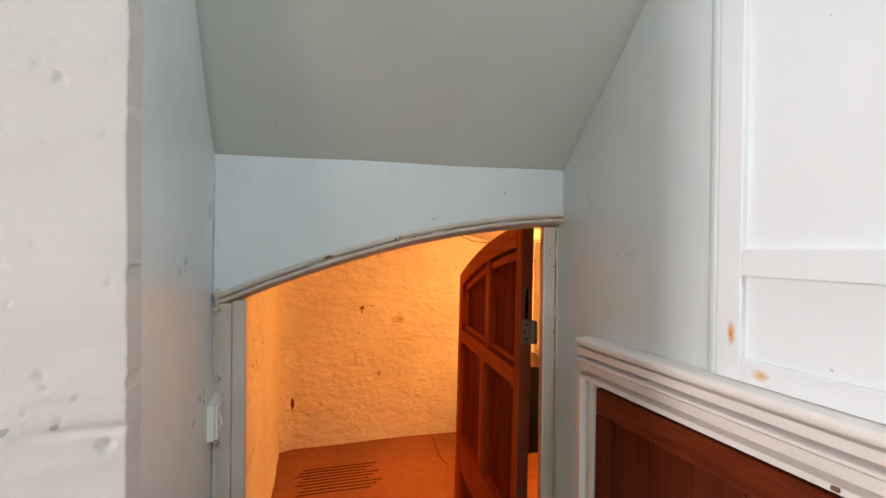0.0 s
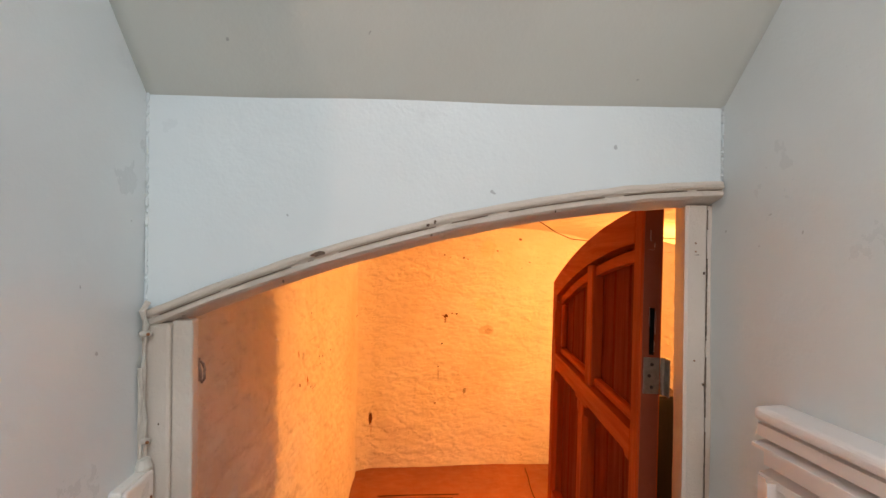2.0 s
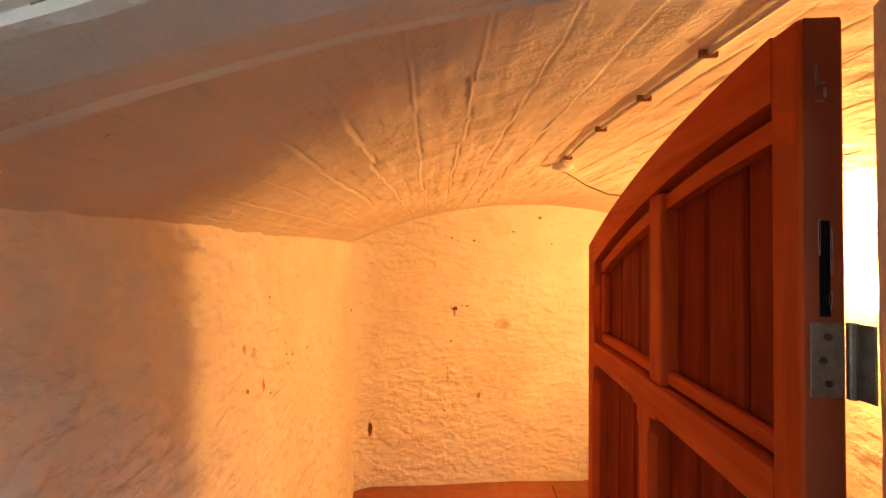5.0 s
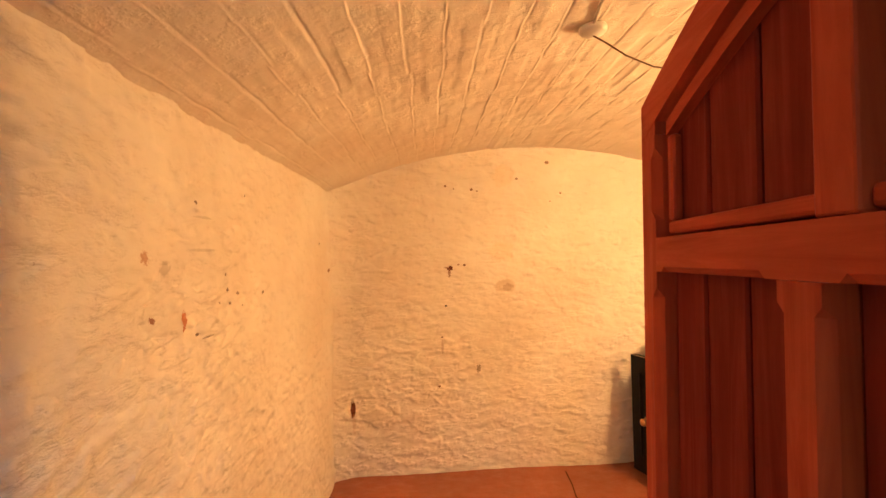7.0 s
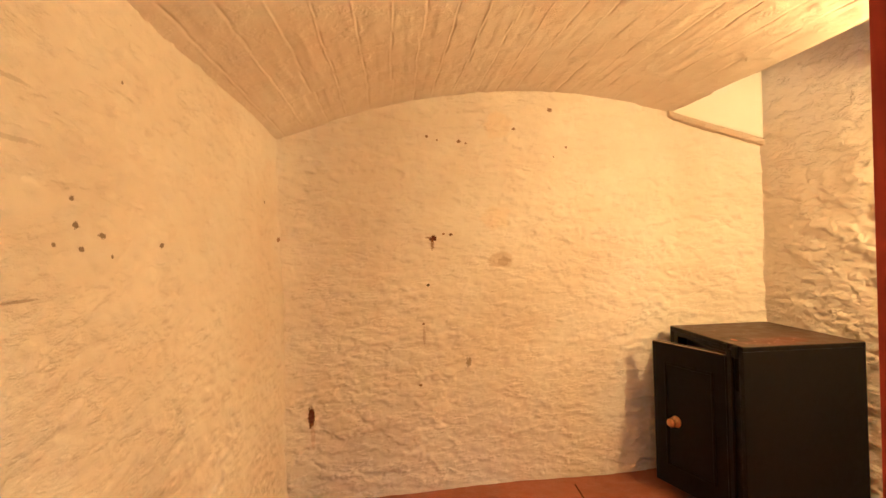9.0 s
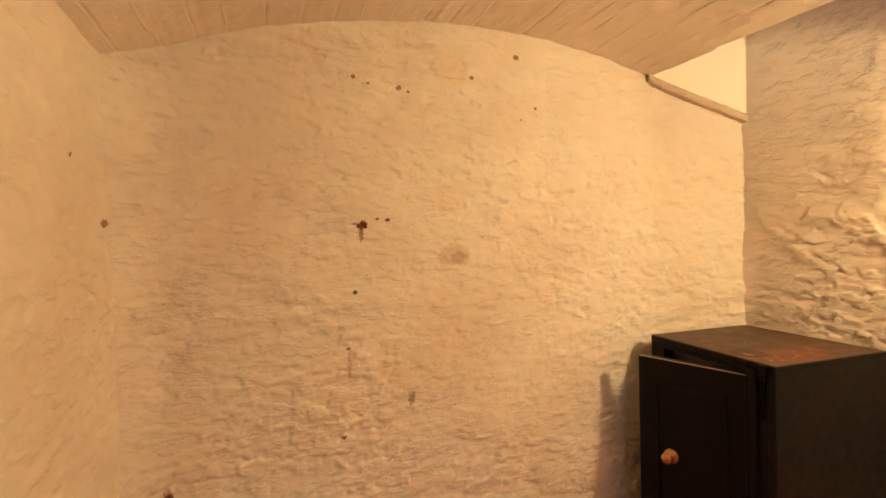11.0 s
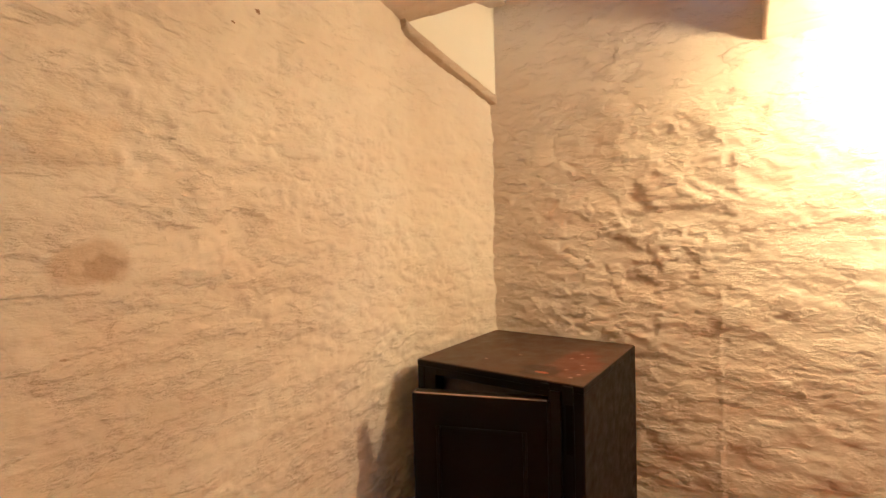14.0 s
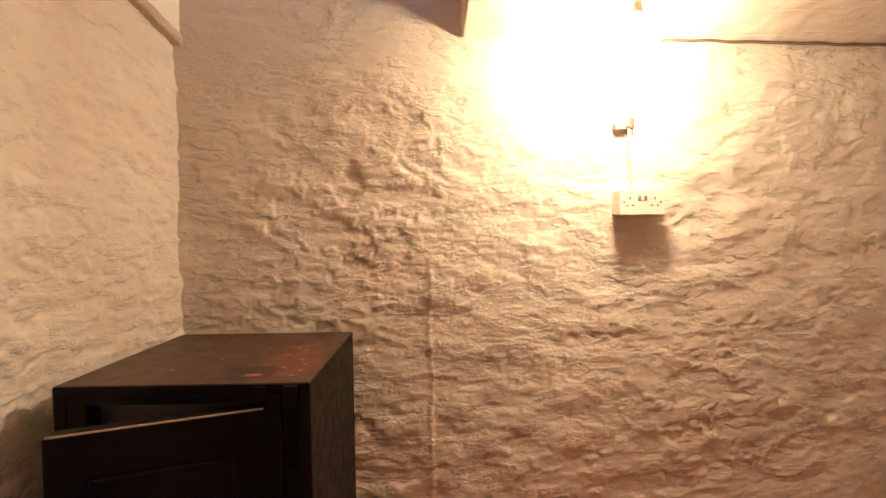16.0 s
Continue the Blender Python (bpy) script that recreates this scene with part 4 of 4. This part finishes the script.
M_CUP = wood("cupboard_wood", (0.20, 0.036, 0.011), (0.095, 0.015, 0.006), 0.33, axis="y")
M_CUPV = wood("cupboard_panel_wood", (0.15, 0.027, 0.009), (0.085, 0.014, 0.006), 0.36, axis="z")
low = empty("low_cupboard", pose(0.86, 0.80, 0.0), "low red-brown stained cupboard door with boarded panel", "cupboard")
world_part("top_rail", box(0.846, 0.876, 0.468, 1.148, 0.735, 0.810, 0.004), M_CUP, low)
world_part("bottom_rail", box(0.846, 0.876, 0.468, 1.148, 0.02, 0.13, 0.004), M_CUP, low)
for a, b in ((0.468, 0.535), (1.085, 1.148)):
    world_part("stile", box(0.8455, 0.876, a, b, 0.131, 0.734, 0.004), M_CUPV, low)
for k in range(4):
    world_part("board", box(0.864, 0.874, 0.536 + k * 0.137 + 0.001, 0.536 + (k + 1) * 0.137 - 0.001, 0.131, 0.734, 0.003), M_CUPV, low)
# black sheet added so the gap round the cupboard door reads as shade
tagged(finish("wall_cupboard_back", box(0.881, 0.895, 0.40, 1.22, 0.0, 0.92), M_SLOT), "black sheet that puts shade into the gap behind the cupboard door", "wall", kind="structure")

panelling = empty("wall_panelling", pose(0.87, 0.40, 0.95), "white painted panelling with rust spots", "panelling")
world_part("stile", box(0.866, 0.899, 0.694, 0.752, 0.949, 2.74, 0.003), M_PANEL, panelling)
world_part("stile", box(0.866, 0.899, 0.02, 0.08, 0.949, 2.74, 0.003), M_PANEL, panelling)
for z0, z1 in ((0.949, 0.998), (1.168, 1.226), (2.66, 2.74)):
    world_part("rail", box(0.866, 0.899, 0.0805, 0.6935, z0, z1, 0.003), M_PANEL, panelling)
for z0, z1 in ((0.99, 1.175), (1.22, 2.67)):
    world_part("panel", box(0.881, 0.897, 0.075, 0.70, z0, z1), M_PANEL, panelling)


def bead_strip():
    n = 90
    bm = bmesh.new()
    rows = []
    for k in range(n + 1):
        z = 0.948 + 1.80 * k / n
        o = 0.0015 * noise.noise(Vector((2, 0, z * 14))) + 0.001 * noise.noise(Vector((2, 5, z * 50)))
        rows.append([bm.verts.new((0.8795 - d + o, y + o, z)) for y, d in ((0.783, 0.0), (0.781, 0.006), (0.772, 0.011), (0.762, 0.013), (0.7535, 0.012), (0.7530, 0.0))])
    for a, b in zip(rows, rows[1:]):
        for i in range(5):
            bm.faces.new((a[i], a[i + 1], b[i + 1], b[i]))
    bm.faces.new(rows[0])
    bm.faces.new(rows[-1][::-1])
    return bm


tagged(finish("trim_corner_bead", bead_strip(), M_STAIR, smooth=True), "uneven painted bead where plaster meets panelling", "trim", kind="structure")

# lumpy ridges of old paint down the two corners beside the arch
for x, y, z0, z1 in ((-0.221, 1.3865, 1.06, 1.505), (0.877, 1.3865, 1.34, 1.505)):
    pts = [(x + 0.0012 * noise.noise(Vector((z0 * 40 + k * 0.9, 2, 0))), y + 0.0012 * noise.noise(Vector((k * 0.8, 5, 1))), z0 + (z1 - z0) * k / 40) for k in range(41)]
    tagged(finish("trim_corner", tube(pts, 0.0028, 8), M_STAIR), "lumpy painted plaster corner", "trim", kind="structure")
settle([o for o in scene.collection.objects if o not in before_landing and o.parent is None])

# ---------------------------------------------------------------- safe in the cellar corner


def safe_top_material():
    m, nodes, links, b = material("rusty_safe_top", 0.5, 0, 0.5)
    v = mapping(nodes, links)
    n = tex_noise(nodes, links, v, 16, 7, 0.65)
    col = ramp(nodes, links, n, [(0.35, (0.044, 0.023, 0.014)), (0.7, (0.080, 0.041, 0.023))])
    col = spot(nodes, links, col, (0.20, 0.10, 0.83), (0.20, 0.09, 0.3), (0.12, 0.030, 0.012), 0.75, 0.9)
    col = spot(nodes, links, col, (0.085, 0.165, 0.83), (0.07, 0.07, 0.3), (0.012, 0.008, 0.007), 0.8, 0.5)
    col = spot(nodes, links, col, (0.068, 0.155, 0.83), (0.010, 0.026, 0.3), (0.42, 0.10, 0.015), 0.95, 0.6)
    for x, y in ((0.13, 0.10), (0.2, 0.075), (0.26, 0.13), (0.3, 0.09), (0.12, 0.38), (0.22, 0.3), (0.06, 0.06), (0.10, 0.05), (0.33, 0.12), (0.16, 0.055)):
        col = spot(nodes, links, col, (x, y, 0.83), (0.006, 0.007, 0.3), (0.5, 0.36, 0.25), 0.7, 0.9)
    links.new(col, b.inputs["Base Color"])
    links.new(ramp(nodes, links, n, [(0.3, (0.38,) * 3), (0.7, (0.62,) * 3)]), b.inputs["Roughness"])
    bump(nodes, links, b, [(n, 0.3, 0.01)])
    return m


M_SAFE_TOP = safe_top_material()
safe = empty("safe", pose(1.890, 4.030, ZC, 0, 0, -4.4), "black painted old iron safe, door ajar, rusty top", "safe")
SD, SW, SH = 0.555, 0.586, 0.828
part("top", box(0, SD, 0, SW, SH - 0.022, SH - 0.003, 0.002), M_SAFE, safe)
part("rusted_plate", box(0.002, SD - 0.002, 0.002, SW - 0.002, SH - 0.003, SH, 0.001), M_SAFE_TOP, safe, "brown rusted top plate")
part("hinge_lug", box(-0.013, 0.0, 0.028, 0.060, SH - 0.055, SH - 0.004, 0.003), M_SAFE, safe)
part("hinge_lug", box(-0.009, 0.0, 0.100, 0.128, SH - 0.030, SH - 0.006, 0.003), M_SAFE, safe)
part("side", box(0.0, SD, 0.0, 0.03, 0.0, SH - 0.0225, 0.003), M_SAFE, safe)
part("side", box(0.0, SD, SW - 0.03, SW, 0.0, SH - 0.0225, 0.003), M_SAFE, safe)
part("back", box(SD - 0.03, SD - 0.001, 0.0305, SW - 0.0305, 0.0, SH - 0.0225), M_SAFE, safe)
part("base", box(0.001, SD - 0.031, 0.0305, SW - 0.0305, 0.0, 0.06), M_SAFE, safe)
part("front_frame", box(0.001, 0.05, 0.0305, 0.105, 0.0605, SH - 0.0225, 0.002), M_SAFE, safe)
part("front_frame", box(0.001, 0.05, SW - 0.075, SW - 0.0305, 0.0605, SH - 0.0225, 0.002), M_SAFE, safe)
part("front_frame", box(0.001, 0.05, 0.1055, SW - 0.0755, SH - 0.046, SH - 0.0225, 0.002), M_SAFE, safe)
part("lining", box(0.085, 0.10, 0.031, SW - 0.031, 0.061, SH - 0.023), M_SAFE_IN, safe, "grey inner wall")
part("lining", box(0.0505, 0.0845, SW - 0.045, SW - 0.031, 0.061, SH - 0.023), M_SAFE_IN, safe, "grey inner wall")
part("hinge_slot", box(-0.002, 0.001, 0.034, 0.052, SH - 0.20, SH - 0.03, 0.0005), M_SLOT, safe)
part("hinge_post", box(-0.012, 0.0005, 0.064, 0.096, 0.05, SH - 0.024, 0.003), M_SAFE, safe)
part("hinge_pin", cylinder(0.007, (-0.010, 0.098, 0.05), (-0.010, 0.098, SH - 0.058), 14, bevel=0.001), M_SAFE, safe)
# door: local x towards its free edge, y out of its face
sdoor = part("door", box(0.0, 0.412, -0.048, 0.0, 0.045, SH - 0.056, 0.004), M_SAFE, safe)
sdoor.matrix_local = pose(-0.010, 0.100, 0, 0, 0, 90 + 20.5)
for a in ((0.062, 0.075, 0.15, SH - 0.15), (0.322, 0.335, 0.15, SH - 0.15), (0.0755, 0.3215, SH - 0.163, SH - 0.15), (0.0755, 0.3215, 0.15, 0.163)):
    part("moulding", box(a[0], a[1], 0.0, 0.009, a[2], a[3], 0.004), M_SAFE, sdoor)
part("rear_bolt_plate", box(0.03, 0.37, -0.064, -0.0485, 0.09, SH - 0.11, 0.003), M_SAFE_IN, sdoor)
part("worn_edge", box(0.004, 0.408, -0.010, 0.0005, SH - 0.0565, SH - 0.0545, 0.0006), simple("bare_edge", (0.42, 0.30, 0.20), 0.5, 0.3), sdoor, "bare worn metal edge")
knob = part("knob", lathe([(0.029, 0.0), (0.030, 0.004), (0.026, 0.007), (0.010, 0.009), (0.009, 0.024), (0.018, 0.028), (0.023, 0.034), (0.023, 0.041), (0.018, 0.047), (0.004, 0.049)], 28), M_BRASS, sdoor, "aged brass knob", True)
knob.matrix_local = pose(0.275, 0.0, 0.385, -90, 0, 0)

# ---------------------------------------------------------------- sockets and cable on the rough wall
M_FAINT = simple("dim_slot", (0.30, 0.24, 0.19), 0.6)
socket = empty("double_socket", pose(2.470, 2.957, 0.555), "white plastic double wall socket on surface box", "wall socket")
part("back_box", box(-0.050, 0.02, -0.081, 0.081, -0.045, 0.045, 0.004), M_PLASTIC, socket)
part("plate", box(-0.059, -0.0505, -0.083, 0.083, -0.047, 0.047, 0.003), M_PLASTIC, socket)
for s in (-1, 1):
    c = s * 0.046
    for dy, dz, h in ((0, 0.013, 0.010), (-0.011, -0.012, 0.005), (0.011, -0.012, 0.005)):
        part("slot", box(-0.0605, -0.0585, c + dy - 0.0025 - 0.002 * (h < 0.006), c + dy + 0.0025 + 0.002 * (h < 0.006), dz - h / 2, dz + h / 2), M_FAINT, socket)
    part("rocker", box(-0.0615, -0.0585, s * 0.011 - 0.006, s * 0.011 + 0.006, 0.006, 0.022, 0.001), M_FAINT, socket)
    part("screw", cylinder(0.0035, (-0.0585, s * 0.068, 0.0), (-0.0605, s * 0.068, 0.0), 10), M_COPPER, socket)

drop = empty("socket_cable", pose(2.472, 2.972, 0.60), "painted cable with rusty terminal above the socket", "cable")
part("run", tube([(-0.022, 0.0, 0.0), (-0.016, 0.003, 0.07), (-0.014, 0.008, 0.15), (-0.014, 0.010, 0.235)], 0.0065), M_CABLE, drop)
part("terminal", box(-0.026, 0.01, 0.012, 0.068, 0.228, 0.258, 0.009, 3), M_CABLE, drop, "cream terminal block")
part("clamp", box(-0.026, 0.01, -0.006, 0.016, 0.222, 0.262, 0.006), M_COPPER, drop, "rusty cable clamp")
part("underside", box(-0.022, 0.008, 0.022, 0.066, 0.220, 0.2275, 0.003), M_CABLE, drop)

# ---------------------------------------------------------------- ceiling rose, conduit, flex, lamp
def vault_z(x):
    return VZ - VR + math.sqrt(VR * VR - (x - VX) ** 2)


rose = empty("ceiling_rose", pose(0.992, 3.0, vault_z(0.992) + 0.004), "small cream ceiling rose on the vault", "ceiling rose")
part("base", lathe([(0.030, 0.0), (0.042, -0.004), (0.043, -0.016), (0.036, -0.024), (0.012, -0.029), (0.004, -0.030)], 28), M_PLASTIC, rose, "", True)
flex = empty("lamp_flex", pose(0.992, 3.0, vault_z(0.992) - 0.026), "brown twisted flex sagging to the lamp", "cable")
part("cord", tube([(0, 0, 0), (0.04, 0, -0.022), (0.10, -0.002, -0.062), (0.19, 0, -0.098), (0.30, 0.002, -0.108), (0.45, 0, -0.095), (0.70, 0, -0.085),
                   (0.95, 0, -0.10), (1.08, 0.03, -0.120), (1.18, 0.055, -0.140), (1.220, 0.070, -0.165), (1.228, 0.075, -0.217)], 0.0028), M_WIRE, flex)
conduit = empty("ceiling_conduit", pose(0.93, 1.60, vault_z(0.92) - 0.004), "painted conduit clipped along the vault", "conduit")
part("pipe", tube([(-0.005, -0.03, 0), (-0.010, 0.3, 0.0), (-0.012, 0.6, 0.001), (-0.006, 0.9, 0.002), (0.03, 1.26, 0.004), (0.055, 1.37, 0.006)], 0.0055), M_CABLE, conduit)
for y, x in ((0.28, -0.010), (0.52, -0.012), (0.79, -0.009), (1.20, 0.022)):
    part("saddle", box(x - 0.017, x + 0.017, y - 0.005, y + 0.005, -0.009, 0.006, 0.003), M_COPPER, conduit, "rust-stained pipe clip")

M_HOLDER = simple("aged_lampholder", (0.30, 0.22, 0.14), 0.4)
lamp = empty("pendant_lamp", pose(LAMP[0], LAMP[1], 1.187), "bare glowing bulb in a cream bayonet lampholder", "lamp")
part("lampholder", lathe([(0.006, 0.0), (0.010, -0.006), (0.0135, -0.012), (0.0145, -0.030), (0.0135, -0.032), (0.0145, -0.034), (0.0155, -0.056), (0.020, -0.060), (0.020, -0.066), (0.012, -0.067)], 24), M_HOLDER, lamp, "cream plastic lampholder", True)
gl = part("bulb", lathe([(0.010, -0.068), (0.012, -0.078), (0.020, -0.100), (0.028, -0.128), (0.030, -0.150), (0.026, -0.176), (0.014, -0.190), (0.002, -0.194)], 24), M_BULB, lamp, "glowing glass bulb", True)
gl.visible_shadow = False

# brown grime in the joint where the vault meets the rough wall
pts = [(2.474, 1.75 + 1.1 * k / 60, 1.151 + 0.006 * noise.noise(Vector((k * 0.21, 3, 1)))) for k in range(61)]
tagged(finish("trim_vault_joint", tube(pts, 0.0055, 6), M_GRIME), "brown grime in the joint under the vault", "trim", kind="structure")
